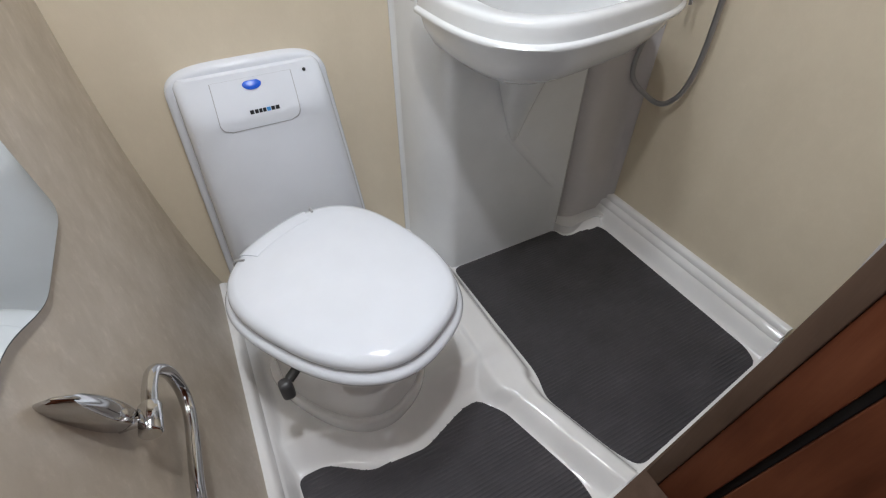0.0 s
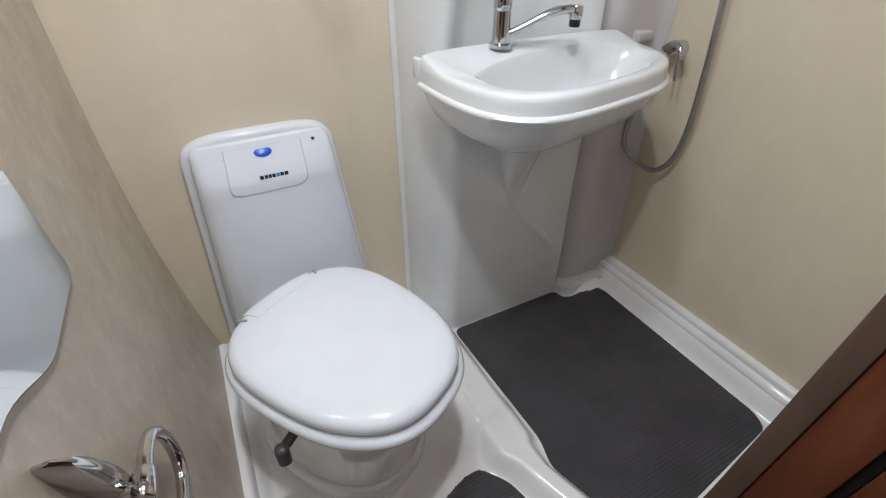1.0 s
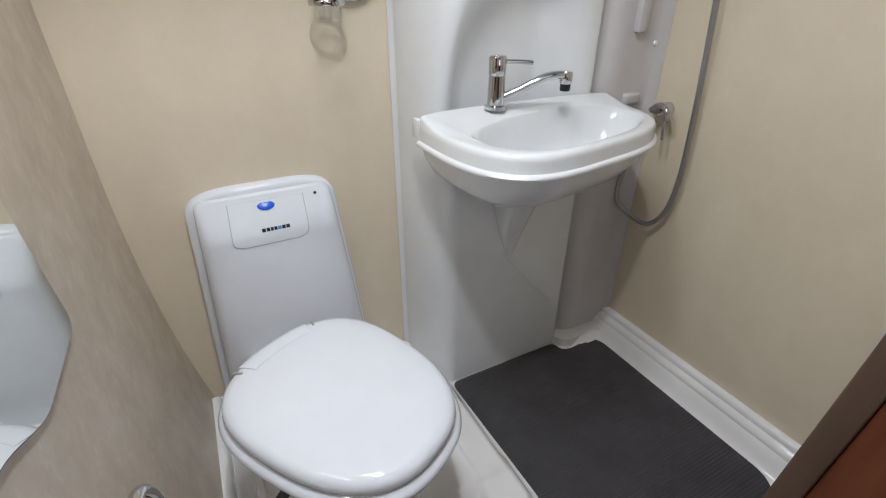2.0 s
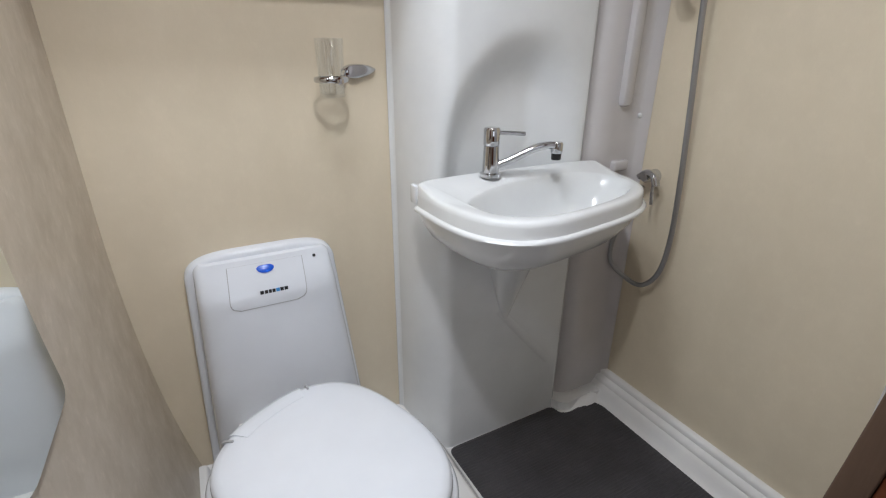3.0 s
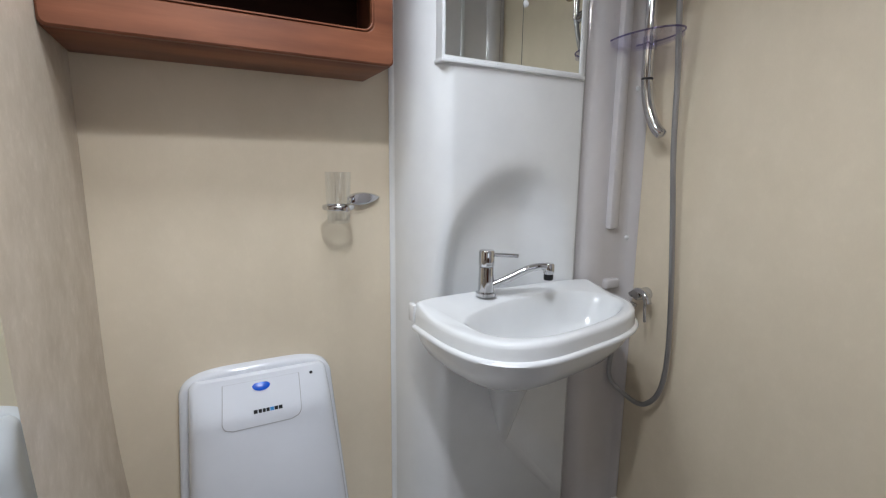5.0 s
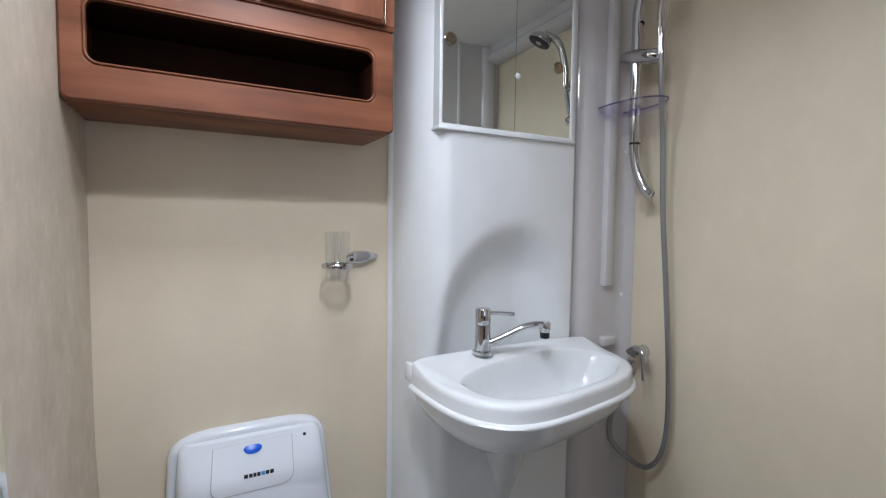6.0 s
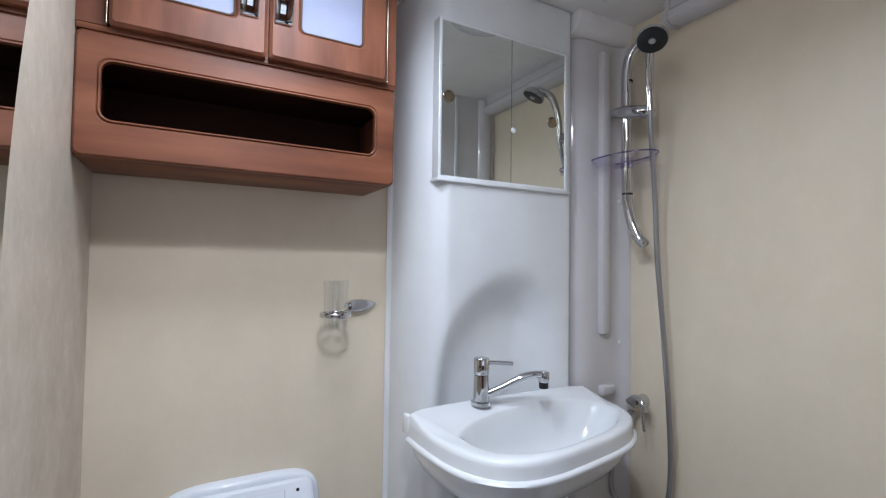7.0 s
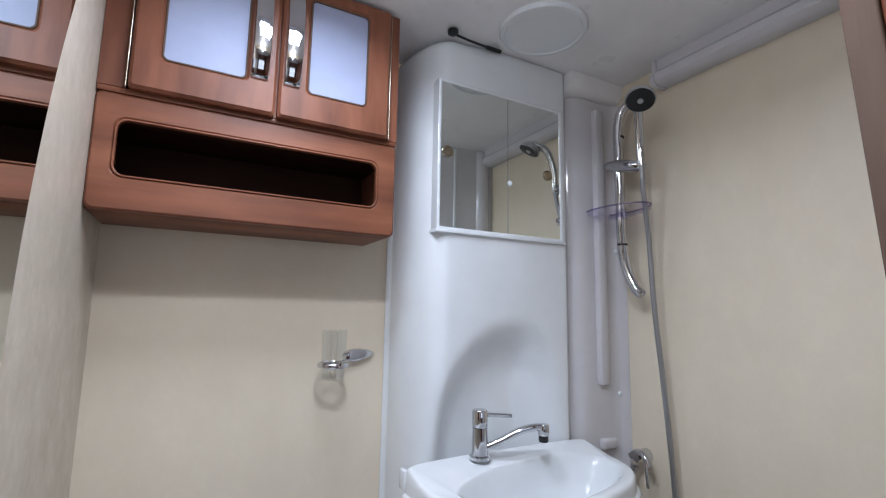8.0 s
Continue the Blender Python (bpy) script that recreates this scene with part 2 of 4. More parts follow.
def round_poly(pts, r, n=5):
    """An outline with its corners rounded by r."""
    out = []
    m = len(pts)
    for i in range(m):
        a, b, c = (Vector((*pts[k % m], 0)) for k in (i - 1, i, i + 1))
        rr = min(r, (a - b).length * 0.45, (c - b).length * 0.45)
        p, q = b + (a - b).normalized() * rr, b + (c - b).normalized() * rr
        for k in range(n + 1):
            t = k / n
            s = (1 - t) ** 2 * p + 2 * t * (1 - t) * b + t * t * q
            out.append((s.x, s.y))
    return out


def frame_ring(outer, inner, y_back, y_front, bevel_in=0.004):
    """A flat frame in the x-z plane between two equal outlines, with a softened inner and outer edge."""
    def shrink(pts, d):
        cx = sum(p[0] for p in pts) / len(pts)
        cz = sum(p[1] for p in pts) / len(pts)
        return [(x - d * (1 if x > cx else -1), z - d * (1 if z > cz else -1)) for x, z in pts]
    d = -1 if y_front < y_back else 1
    b = bevel_in
    rings = [[(x, y_back, z) for x, z in outer], [(x, y_front - d * b, z) for x, z in outer],
             [(x, y_front, z) for x, z in shrink(outer, b)], [(x, y_front, z) for x, z in shrink(inner, -b)],
             [(x, y_front - d * b, z) for x, z in inner], [(x, y_back, z) for x, z in inner]]
    rings.append(rings[0])
    bm = loft(rings, (False, False))
    bmesh.ops.remove_doubles(bm, verts=bm.verts, dist=1e-6)
    return bm

# ---- structure ----


def structure(name, bm, mat, label, category, smooth=True):
    return tagged(part(name, bm, mat, None, "", smooth), label, category, "", "structure")


LEFT, CEIL = -1.44, 2.03


def front_y(x):
    """The washroom's front line, which runs slightly askew."""
    return -0.942 + 0.125 * (x + 0.04)


structure("wall_back", box((LEFT - 0.05, 0, -0.12), (0.04, 0.03, 2.09)), WALL, "beige grained wallboard behind the toilet and cupboard", "wall", False)
structure("wall_right", box((0, -1.16, -0.12), (0.04, 0, 2.09)), WALL, "beige grained wallboard beside the shower", "wall", False)
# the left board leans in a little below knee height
structure("wall_left", prism([(LEFT, 2.09)] + [(LEFT + 0.078 * min(1.0, max(0.0, 0.85 - z) / 0.8) ** 2.2, z) for z in [0.86 - 0.03 * k for k in range(35)]] + [(LEFT + 0.078, -0.36), (LEFT - 0.06, -0.36), (LEFT - 0.06, 2.09)], "y", -2.4, 0.0), WALL_SHADED,
          "beige mottled wallboard toned down for shade, carrying the shaped mirror", "wall")
structure("wall_front", prism([(0.0, front_y(0) - 0.046), (-0.46, front_y(-0.46) - 0.046), (-0.57, -1.105), (-0.57, -1.14), (0.0, -1.14)], "z", -0.30, 2.09), COLUMN,
          "pale grey plastic-faced partition beside the doorway", "wall", False)
structure("corner_trim", tube([(-0.045, -1.008, 0.05), (-0.045, -1.008, 1.0), (-0.045, -1.008, 2.02)], 0.04, 20), COLUMN, "pale grey rounded corner column", "trim")
structure("joint_strip", box((-0.20, front_y(-0.2) - 0.05, 0.05), (-0.185, front_y(-0.2) - 0.038, 2.02), 0.003), WHITE, "narrow white joint strip on the partition", "trim")
structure("wall_front_header", box((-1.44, -1.10, 1.97), (-0.57, -1.05, 2.09)), WALL, "beige wallboard strip over the doorway", "wall", False)
structure("ceiling", box((LEFT - 0.05, -2.4, CEIL), (0.04, 0.03, CEIL + 0.06)), CEILING, "plain pale grey ceiling board", "ceiling", False)
structure("floor_hall", box((-1.5, -2.4, -0.36), (0.04, -0.9, -0.30)), HALLFLOOR, "brown wood-look floor outside the washroom", "floor", False)
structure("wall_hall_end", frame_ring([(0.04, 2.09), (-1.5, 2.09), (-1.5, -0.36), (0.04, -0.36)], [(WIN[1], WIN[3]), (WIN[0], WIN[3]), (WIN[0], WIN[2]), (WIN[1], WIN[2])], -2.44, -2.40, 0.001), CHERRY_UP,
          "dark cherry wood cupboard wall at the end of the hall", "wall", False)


def added_window():
    # unseen window added round the fill lamp; its bars split the highlights
    t = thing("window_1", "added white-framed window in the unseen hall wall, holding the fill lamp", "window", ((WIN[0] + WIN[1]) / 2, -2.40, WIN[2]), kind="structure")
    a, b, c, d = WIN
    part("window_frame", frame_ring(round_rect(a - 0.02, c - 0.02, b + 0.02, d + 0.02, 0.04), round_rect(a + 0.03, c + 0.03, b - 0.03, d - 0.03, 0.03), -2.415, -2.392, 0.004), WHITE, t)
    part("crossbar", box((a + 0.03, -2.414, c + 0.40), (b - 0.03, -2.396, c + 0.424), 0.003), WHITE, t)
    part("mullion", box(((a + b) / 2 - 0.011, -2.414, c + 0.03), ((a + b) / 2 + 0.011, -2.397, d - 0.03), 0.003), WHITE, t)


added_window()
structure("wall_hall_right", box((-0.46, -2.4, -0.30), (-0.42, -1.14, 2.09)), SHADED_CHERRY, "cherry wood panelling along the hall", "wall", False)


def corner_cove():
    """White cornice box along the top of the shower wall."""
    t = thing("cornice", "white plastic cornice box along the top of the shower wall", "cornice", (0, -0.42, 1.95), kind="structure")
    prof = [(0.0, 1.955), (-0.045, 1.95), (-0.062, 1.962), (-0.062, 1.985), (-0.05, 1.99), (-0.05, CEIL), (0.0, CEIL)]
    part("casing", loft([[(x, y, z) for x, z in prof] for y in (-0.415, -1.03)]), COLUMN, t, angle=50)
    part("groove", box((-0.0625, -1.03, 1.9855), (-0.049, -0.416, 1.9895)), SEAM, t, "grey groove along the box")
    part("end_cap", loft([[(x * 1.08, y, z if z > 1.99 else z - 0.003) for x, z in prof] for y in (-0.40, -0.415)]), COLUMN, t)
    return t


corner_cove()
soffit = [(-0.002, 1.9645), (-0.19, 1.9645), (-0.214, 1.969), (-0.232, 1.982), (-0.243, 2.003), (-0.247, CEIL - 0.0005), (-0.002, CEIL - 0.0005)]
structure("ceiling_soffit", prism(soffit, "x", -0.2315, -0.001), CEILING, "white curved ceiling soffit over the shower column", "soffit")


def jamb_bow(z):
    """The doorway lining bows towards the hall at mid height."""
    u = z - 1.0
    return -0.034 + (0.072 if u < 0 else 0.05) * (math.sqrt(u * u + 0.01) - 0.1)


def bowed_strip(x0, x1, y0, y1, z0=-0.02, z1=2.02, soft=0.003):
    rings = []
    for k in range(41):
        z = z0 + (z1 - z0) * k / 40
        d = jamb_bow(z)
        rings.append([(x, y + d, z) for x, y in round_poly([(x0, y0), (x1, y0), (x1, y1), (x0, y1)], soft, 3)])
    return loft(rings)


def door_frame():
    t = thing("door_1", "cherry wood doorway lining with open door leaf", "door", (-0.6, -1.08, -0.30), kind="structure")
    part("edging", bowed_strip(-0.605, -0.5715, -1.080, -1.046), EDGE, t, "pale brown edging strip", angle=50)
    part("lining", bowed_strip(-0.6, -0.5715, -1.146, -1.0805), SHADED_CHERRY, t, angle=50)
    part("door_leaf", bowed_strip(-0.6, -0.566, -1.74, -1.160, -0.28, 1.94), SHADED_CHERRY, t, "open cherry door leaf, toned down for shade", angle=50)
    # black strip fills the open gap beside the leaf, in place of its shade
    part("gap_seal", bowed_strip(-0.585, -0.5715, -1.1595, -1.1465, -0.02, 2.0, 0.001), BLACK, t, "black strip standing in for the gap's shade")
    for z in (0.62, 1.55):
        h = bmesh.new()
        lathe([(0.005, 0), (0.006, 0.002), (0.006, 0.06), (0.005, 0.062)], (-0.592, -1.1535 + jamb_bow(z), z), seg=12, bm=h)
        part("hinge", h, SATIN, t, "small satin metal hinge")
    return t


door_frame()


def sill():
    pts = [(0.0, front_y(0)), (-1.40, front_y(-1.40)), (-1.40, front_y(-1.40) - 0.03), (-0.606, -1.088), (-0.606, -1.0475), (-0.568, -1.0475), (0.0, front_y(0) - 0.044)]
    structure("threshold", prism(pts, "z", -0.30, 0.030, 0.004), EDGE, "pale brown threshold strip under the doorway", "threshold")


sill()

# ---- shower tray ----


def tray_height(x, y):
    z = 0.0
    # platform under the toilet
    yf = -0.648 - 0.07 * math.exp(-((x + 1.09) / 0.11) ** 2)
    inx = smoothstep(-0.668, -0.712, x)
    iny = smoothstep(yf, yf + 0.075, y)
    z = max(z, 0.05 * inx * iny)
    # flat pad with a rounded end on the platform beside the toilet
    q = math.hypot(x + 0.747, min(0.0, y + 0.645) * 1.1)
    z += 0.009 * smoothstep(0.046, 0.036, q) * smoothstep(-0.30, -0.34, y)
    # rounded rib between the two mats, running on from the platform
    xr = -0.676 + 0.31 * max(0.0, -0.755 - y) + 0.012 * smoothstep(-0.70, -0.66, y)
    xl = -0.804 + 0.32 * max(0.0, -0.737 - y) - 0.03 * smoothstep(-0.737, -0.68, y)
    rib = smoothstep(xr, xr - 0.042, x) * smoothstep(xl, xl + 0.052, x) * smoothstep(-0.48, -0.55, y)
    z = max(z, 0.047 * rib)
    # edges that rise to the walls
    z = max(z, 0.058 * smoothstep(-0.078, -0.032, x))
    z = max(z, 0.07 * smoothstep(-1.312 + 0.05 * smoothstep(-0.63, -0.5, y), -1.348, x))
    # round seat for the corner column
    d = math.hypot((x + 0.11), (y + 0.15) * 1.0)
    z = max(z, 0.03 * smoothstep(0.135, 0.105, d))
    return z


def tray():
    t = thing("shower_tray", "moulded cream-white plastic shower tray with raised toilet platform", "shower tray", (-0.7, -0.5, -0.1))
    nx, ny = 200, 150
    x0, x1, y1 = -1.357, -0.001, -0.001
    bm = bmesh.new()
    rows = []
    for j in range(ny + 1):
        row = []
        for i in range(nx + 1):
            x = x0 + (x1 - x0) * i / nx
            y = y1 + (front_y(x) + 0.002 - y1) * j / ny
            row.append(bm.verts.new((x, y, tray_height(x, y) - 0.006)))
        rows.append(row)
    for a, b in zip(rows, rows[1:]):
        for i in range(nx):
            bm.faces.new((a[i], a[i + 1], b[i + 1], b[i]))
    part("basin_floor", bm, TRAY, t, angle=80)
    edge = [(-0.002, front_y(0)), (-1.356, front_y(-1.356)), (-1.356, front_y(-1.356) + 0.007), (-0.002, front_y(0) + 0.007)]
    part("front_lip", prism(edge, "z", -0.02, 0.031, 0.002), TRAY, t)
    # bead on the right wall and lip on the left wall
    prof = [(-0.001, 0.09), (-0.016, 0.09), (-0.022, 0.084), (-0.022, 0.070), (-0.034, 0.064), (-0.04, 0.05), (-0.03, 0.0), (-0.001, 0.0)]
    part("upstand", loft([[(x, y, z) for x, z in prof] for y in (-0.2, front_y(0) + 0.002)]), TRAY, t, angle=50)
    lip = [(-1.374, 0.093), (-1.360, 0.095), (-1.353, 0.092), (-1.348, 0.083), (-1.344, 0.062), (-1.374, 0.03)]
    part("lip", loft([[(x, y, z) for x, z in lip] for y in (-0.03, front_y(-1.37) + 0.004)]), TRAY, t, angle=50)
    return t


tray()


def mat_ribs(pts, pitch, top):
    """Half-round ribs that run along x, cut off at the outline."""
    bm = bmesh.new()
    ys = [p[1] for p in pts]
    y = min(ys) + pitch
    n = len(pts)
    while y < max(ys) - pitch * 0.6:
        xs = []
        for i in range(n):
            (xa, ya), (xb, yb) = pts[i], pts[(i + 1) % n]
            if (ya - y) * (yb - y) < 0:
                xs.append(xa + (xb - xa) * (y - ya) / (yb - ya))
        xs.sort()
        for a, b in zip(xs[::2], xs[1::2]):
            if b - a > 0.02:
                w = pitch * 0.32
                arc = [(-w, 0.0), (-w * 0.7, 0.0016), (0, 0.0024), (w * 0.7, 0.0016), (w, 0.0)]
                add_loft(bm, [[(x, y + u, top - 0.0005 + v) for u, v in arc] for x in (a + 0.0015, b - 0.0015)])
        y += pitch
    return bm


def whole_mat(pts, label, at):
    t = thing("shower_mat", label, "mat", at, "tray mats")
    part("sheet", prism(pts, "z", -0.0055, -0.003), RUBBER, t)
    tagged(part("ribs", mat_ribs(pts, 0.0095, -0.003), RUBBER, t, angle=70), kind="stuff")


def mats():
    main = round_poly([(-0.672, -0.219), (-0.247, -0.219), (-0.238, -0.262), (-0.205, -0.272), (-0.10, -0.262), (-0.078, -0.30), (-0.078, -0.895), (-0.10, -0.940),
                       (-0.592, -1.000), (-0.628, -0.93), (-0.682, -0.755), (-0.660, -0.68)], 0.03)
    whole_mat(main, "dark grey ribbed rubber mat in the shower tray", (-0.38, -0.6, -0.005))
    small = round_poly([(-1.317, -0.651), (-1.25, -0.650), (-1.16, -0.712), (-1.02, -0.724), (-0.90, -0.678), (-0.848, -0.672), (-0.80, -0.735), (-0.738, -0.95),
                        (-0.738, -1.012), (-1.30, -1.08)], 0.022)
    whole_mat(small, "dark grey ribbed rubber mat before the toilet", (-1.0, -0.85, -0.005))


mats()

# ---- basin unit panel ----
PANEL_Y, PANEL_R, PANEL_TOP = -0.215, -0.234, 2.027


def wash_panel():
    t = thing("wash_panel", "tall glossy white moulded wash panel with arched splash recess", "wash panel", (-0.48, -0.1, 0.0))
    # plan of the side and its rounded corner, then the front
    plan = [(-0.738, -0.002)]
    for k in range(1, 17):
        a = radians(180 + 90 * k / 16)
        plan.append((-0.656 + 0.082 * math.cos(a), -0.005 + 0.21 * math.sin(a)))
    n_front = 60
    plan += [(-0.656 + (PANEL_R - 0.012 + 0.656) * i / n_front, PANEL_Y) for i in range(1, n_front + 1)]
    plan += [(PANEL_R - 0.003, PANEL_Y + 0.004), (PANEL_R, PANEL_Y + 0.014), (PANEL_R, -0.002)]
    zs = [-0.005 + 0.02 * i for i in range(98)] + [PANEL_TOP - 0.05, PANEL_TOP - 0.04, PANEL_TOP - 0.03, PANEL_TOP - 0.02, PANEL_TOP - 0.01, PANEL_TOP - 0.003, PANEL_TOP]
    bm = bmesh.new()
    rings = []
    for z in zs:
        ring = []
        for x, y in plan:
            if y < -0.16 and z > 0.80:
                # arched hollow behind the tap
                rr = math.hypot((x + 0.44) / 0.285, (z - 0.86) / 0.385)
                dip = smoothstep(1.0, 0.62, rr) * smoothstep(-0.25, -0.42, x)
                y = y + 0.065 * dip
            if z > PANEL_TOP - 0.04:
                f = math.sqrt(max(0.0, 1 - ((z - PANEL_TOP + 0.04) / 0.04) ** 2))
                y = y * (1 - 0.10 * (1 - f) * smoothstep(-0.45, -0.65, x))
                x = x + 0.04 * (1 - f) * smoothstep(-0.58, -0.66, x)
            ring.append((x, y, z))
        rings.append(ring)
    part("shell", loft(rings, (False, True), False), WHITE, t, angle=50)
    bead = prism(round_poly([(-0.730, -0.001), (-0.748, -0.001), (-0.748, -0.006), (-0.741, -0.012), (-0.7335, -0.03)], 0.004, 3), "z", 0.03, 1.99)
    part("edge_bead", bead, WHITE, t)
    # ridge that runs down from under the bowl
    v = bmesh.new()
    apex = Vector((-0.475, PANEL_Y - 0.001, 0.42))
    rings = []
    for k in range(12):
        s = k / 11
        z = 0.70 - 0.28 * s
        w, d = 0.085 * (1 - s) ** 0.8 + 0.003, 0.11 * (1 - s) ** 1.3 + 0.001
        rings.append([(apex.x + w * math.cos(a), PANEL_Y - d * math.sin(a) + 0.001, z) for a in [math.pi * i / 14 for i in range(15)]])
    add_loft(v, rings, (True, True))
    part("bowl_bracket", v, WHITE, t)
    # slanted crease over the foot of the panel
    part("crease", tube([(-0.50, PANEL_Y + 0.069, 0.46), (-0.37, PANEL_Y + 0.0685, 0.31), (-0.285, PANEL_Y + 0.0690, 0.21)], 0.07, 96), WHITE, t)
    return t


wash_panel()


def basin():
    t = thing("washbasin", "white moulded plastic washbasin with rolled rim", "washbasin", (-0.48, -0.3, 0.87))
    N = 96

    def outline(s, grow=0.0):
        """Plan of the rim: straight along the panel, bowed to the front, fuller on the open side."""
        a = math.tau * s
        c, sn = math.cos(a), math.sin(a)
        p = 3.3 if sn < 0 else 2.5
        x = abs(c) ** (2 / p) * (1 if c > 0 else -1)
        y = abs(sn) ** (2 / p) * (1 if sn > 0 else -1)
        cx, cy = -0.479, -0.232
        front = y < 0
        rx = 0.296 + grow
        ry = (0.305 + grow) if front else 0.02
        X = cx + rx * x
        Y = cy + ry * y
        # the rim is deeper on the toilet side
        if front:
            Y += 0.048 * (X - cx) / 0.29 * (-y)
        return X, Y

    def bowl_at(s, k):
        a = math.tau * s
        c, sn = math.cos(a), math.sin(a)
        p = 2.5 if sn < 0 else 2.2
        x = abs(c) ** (2 / p) * (1 if c > 0 else -1)
        y = abs(sn) ** (2 / p) * (1 if sn > 0 else -1)
        X = -0.470 + 0.240 * k * x
        Y = -0.362 + (0.142 if y < 0 else 0.088) * k * y
        Y += 0.046 * k * x * (0.45 + 0.5 * max(0.0, -y))
        return X, Y

    def deck(y):
        return 0.870 + 0.022 * smoothstep(-0.33, -0.20, y)

    rings = []
    ss = [i / N for i in range(N)]
    # underside from the middle outwards, then rim, deck and bowl
    for k, z in ((0.24, 0.690), (0.50, 0.697), (0.70, 0.716), (0.85, 0.748), (0.945, 0.787), (0.988, 0.822)):
        ring = []
        for s in ss:
            X, Y = outline(s, -0.004)
            ring.append((-0.505 + (X + 0.505) * k, -0.222 + (Y + 0.222) * (k if Y < -0.222 else 1), z))
        rings.append(ring)
    for g, z in ((0.004, 0.822), (0.006, 0.827), (0.003, 0.832), (-0.003, 0.834), (-0.004, 0.845), (-0.0045, 0.858)):
        rings.append([(*outline(s, g), z) for s in ss])
    for g, dz in ((-0.006, -0.005), (-0.0095, -0.001), (-0.016, 0.0005), (-0.022, 0.0005)):
        ring = []
        for s in ss:
            X, Y = outline(s, g)
            ring.append((X, Y, deck(Y) + dz))
        rings.append(ring)
    for k, dz in ((1.03, 0.0), (1.012, -0.001), (0.99, -0.005), (0.955, -0.014), (0.90, -0.035), (0.82, -0.07), (0.66, -0.105), (0.42, -0.122), (0.15, -0.128)):
        ring = []
        for s in ss:
            X, Y = bowl_at(s, k)
            ring.append((X, Y, deck(Y) * (1 if dz > -0.03 else 0) + (0.868 if dz <= -0.03 else 0) + dz))
        rings.append(ring)
    part("bowl", loft(rings), WHITE, t, angle=60)
    part("waste", lathe([(0.026, 0), (0.024, 0.004), (0.016, 0.004), (0.012, 0.001)], (-0.485, -0.36, 0.7405)), CHROME, t, "round chrome waste fitting")
    stub = box((-0.773, -0.224, 0.834), (-0.756, -0.19, 0.880), 0.005)
    part("end_lug", stub, WHITE, t)
    return t


basin()


def tap():
    bx, by = -0.574, -0.245
    t = thing("mixer_tap", "chrome single-lever mixer tap standing on the washbasin", "tap", (bx, by, 0.893))
    part("body", lathe([(0.027, -0.004), (0.027, 0.004), (0.021, 0.007), (0.0195, 0.07), (0.0195, 0.072)], (bx, by, 0.893), seg=36), CHROME, t)
    part("cap", lathe([(0.0195, 0), (0.0205, 0.002), (0.0205, 0.038), (0.018, 0.042), (0.001, 0.0425)], (bx, by, 0.967), seg=36), CHROME, t)
    spout = tube([(bx + 0.006, by - 0.003, 0.912), (bx + 0.05, by - 0.022, 0.932), (bx + 0.10, by - 0.044, 0.958), (bx + 0.135, by - 0.059, 0.965),
                  (bx + 0.152, by - 0.066, 0.962)], 0.0125, 18, 0.8)
    part("spout", spout, CHROME, t)
    part("nozzle", lathe([(0.013, 0.0), (0.0145, 0.002), (0.0145, 0.024), (0.012, 0.028)], (bx + 0.152, by - 0.066, 0.945), seg=24), CHROME, t)
    part("aerator", lathe([(0.0115, 0), (0.0125, 0.003), (0.0125, 0.016)], (bx + 0.152, by - 0.066, 0.929), seg=24), BLACK, t, "black plastic aerator")
    part("lever", tube([(bx + 0.016, by - 0.007, 0.996), (bx + 0.045, by - 0.019, 0.995), (bx + 0.076, by - 0.032, 0.993)], 0.0052, 12), CHROME, t)
    return t


tap()


def mirror_cabinet():
    x0, x1, z0, z1 = -0.697, -0.252, 1.468, 1.893
    t = thing("mirror_cabinet", "white-framed wall cabinet with two sliding mirror doors", "mirror cabinet", (-0.475, PANEL_Y, 1.47))
    y0, y1 = PANEL_Y + 0.045, PANEL_Y - 0.006
    part("frame", frame_ring(round_rect(x0, z0, x1, z1, 0.003, 2), round_rect(x0 + 0.008, z0 + 0.012, x1 - 0.016, z1 - 0.010, 0.002, 2), y0, y1, 0.002), WHITE, t)
    part("ledge", box((x0 - 0.003, y1 - 0.004, z0 - 0.004), (x1 + 0.003, y0, z0 + 0.005), 0.002), WHITE, t)
    zm0, zm1 = z0 + 0.012, z1 - 0.010
    split = -0.472
    a = part("mirror_door", box((x0 + 0.008, y1 + 0.0005, zm0), (split + 0.004, y1 + 0.0025, zm1)), MIRROR, t, "sliding mirror pane", smooth=False)
    b = part("mirror_door", box((split - 0.01, y1 + 0.003, zm0), (x1 - 0.016, y1 + 0.005, zm1)), MIRROR, t, "sliding mirror pane", smooth=False)
    part("pane_edge", box((split + 0.004, y1 + 0.0003, zm0), (split + 0.0055, y1 + 0.0029, zm1)), EDGEGLASS, t)
    for x, z, pane in ((-0.668, 1.686, a), (-0.316, 1.674, b)):
        c = (x, y1 + (0.0005 if pane is a else 0.003), z)
        part("finger_pull", lathe([(0.016, 0), (0.0165, 0.0022), (0.0125, 0.003), (0.0115, 0.0012), (0.004, 0.001)], c, (0, -1, 0), 28), BRASS, pane, "round brass-toned finger pull")
        part("pull_dish", lathe([(0.0115, 0.0012), (0.0113, 0.0019), (0.001, 0.0015)], c, (0, -1, 0), 24), BRASS, pane)
    part("white_knob", lathe([(0.008, 0), (0.0085, 0.003), (0.006, 0.006), (0.001, 0.0068)], (split + 0.012, y1 + 0.003, 1.628), (0, -1, 0), 20), WHITE, b, "small round white knob")
    return t


mirror_cabinet()

# ---- corner column ----


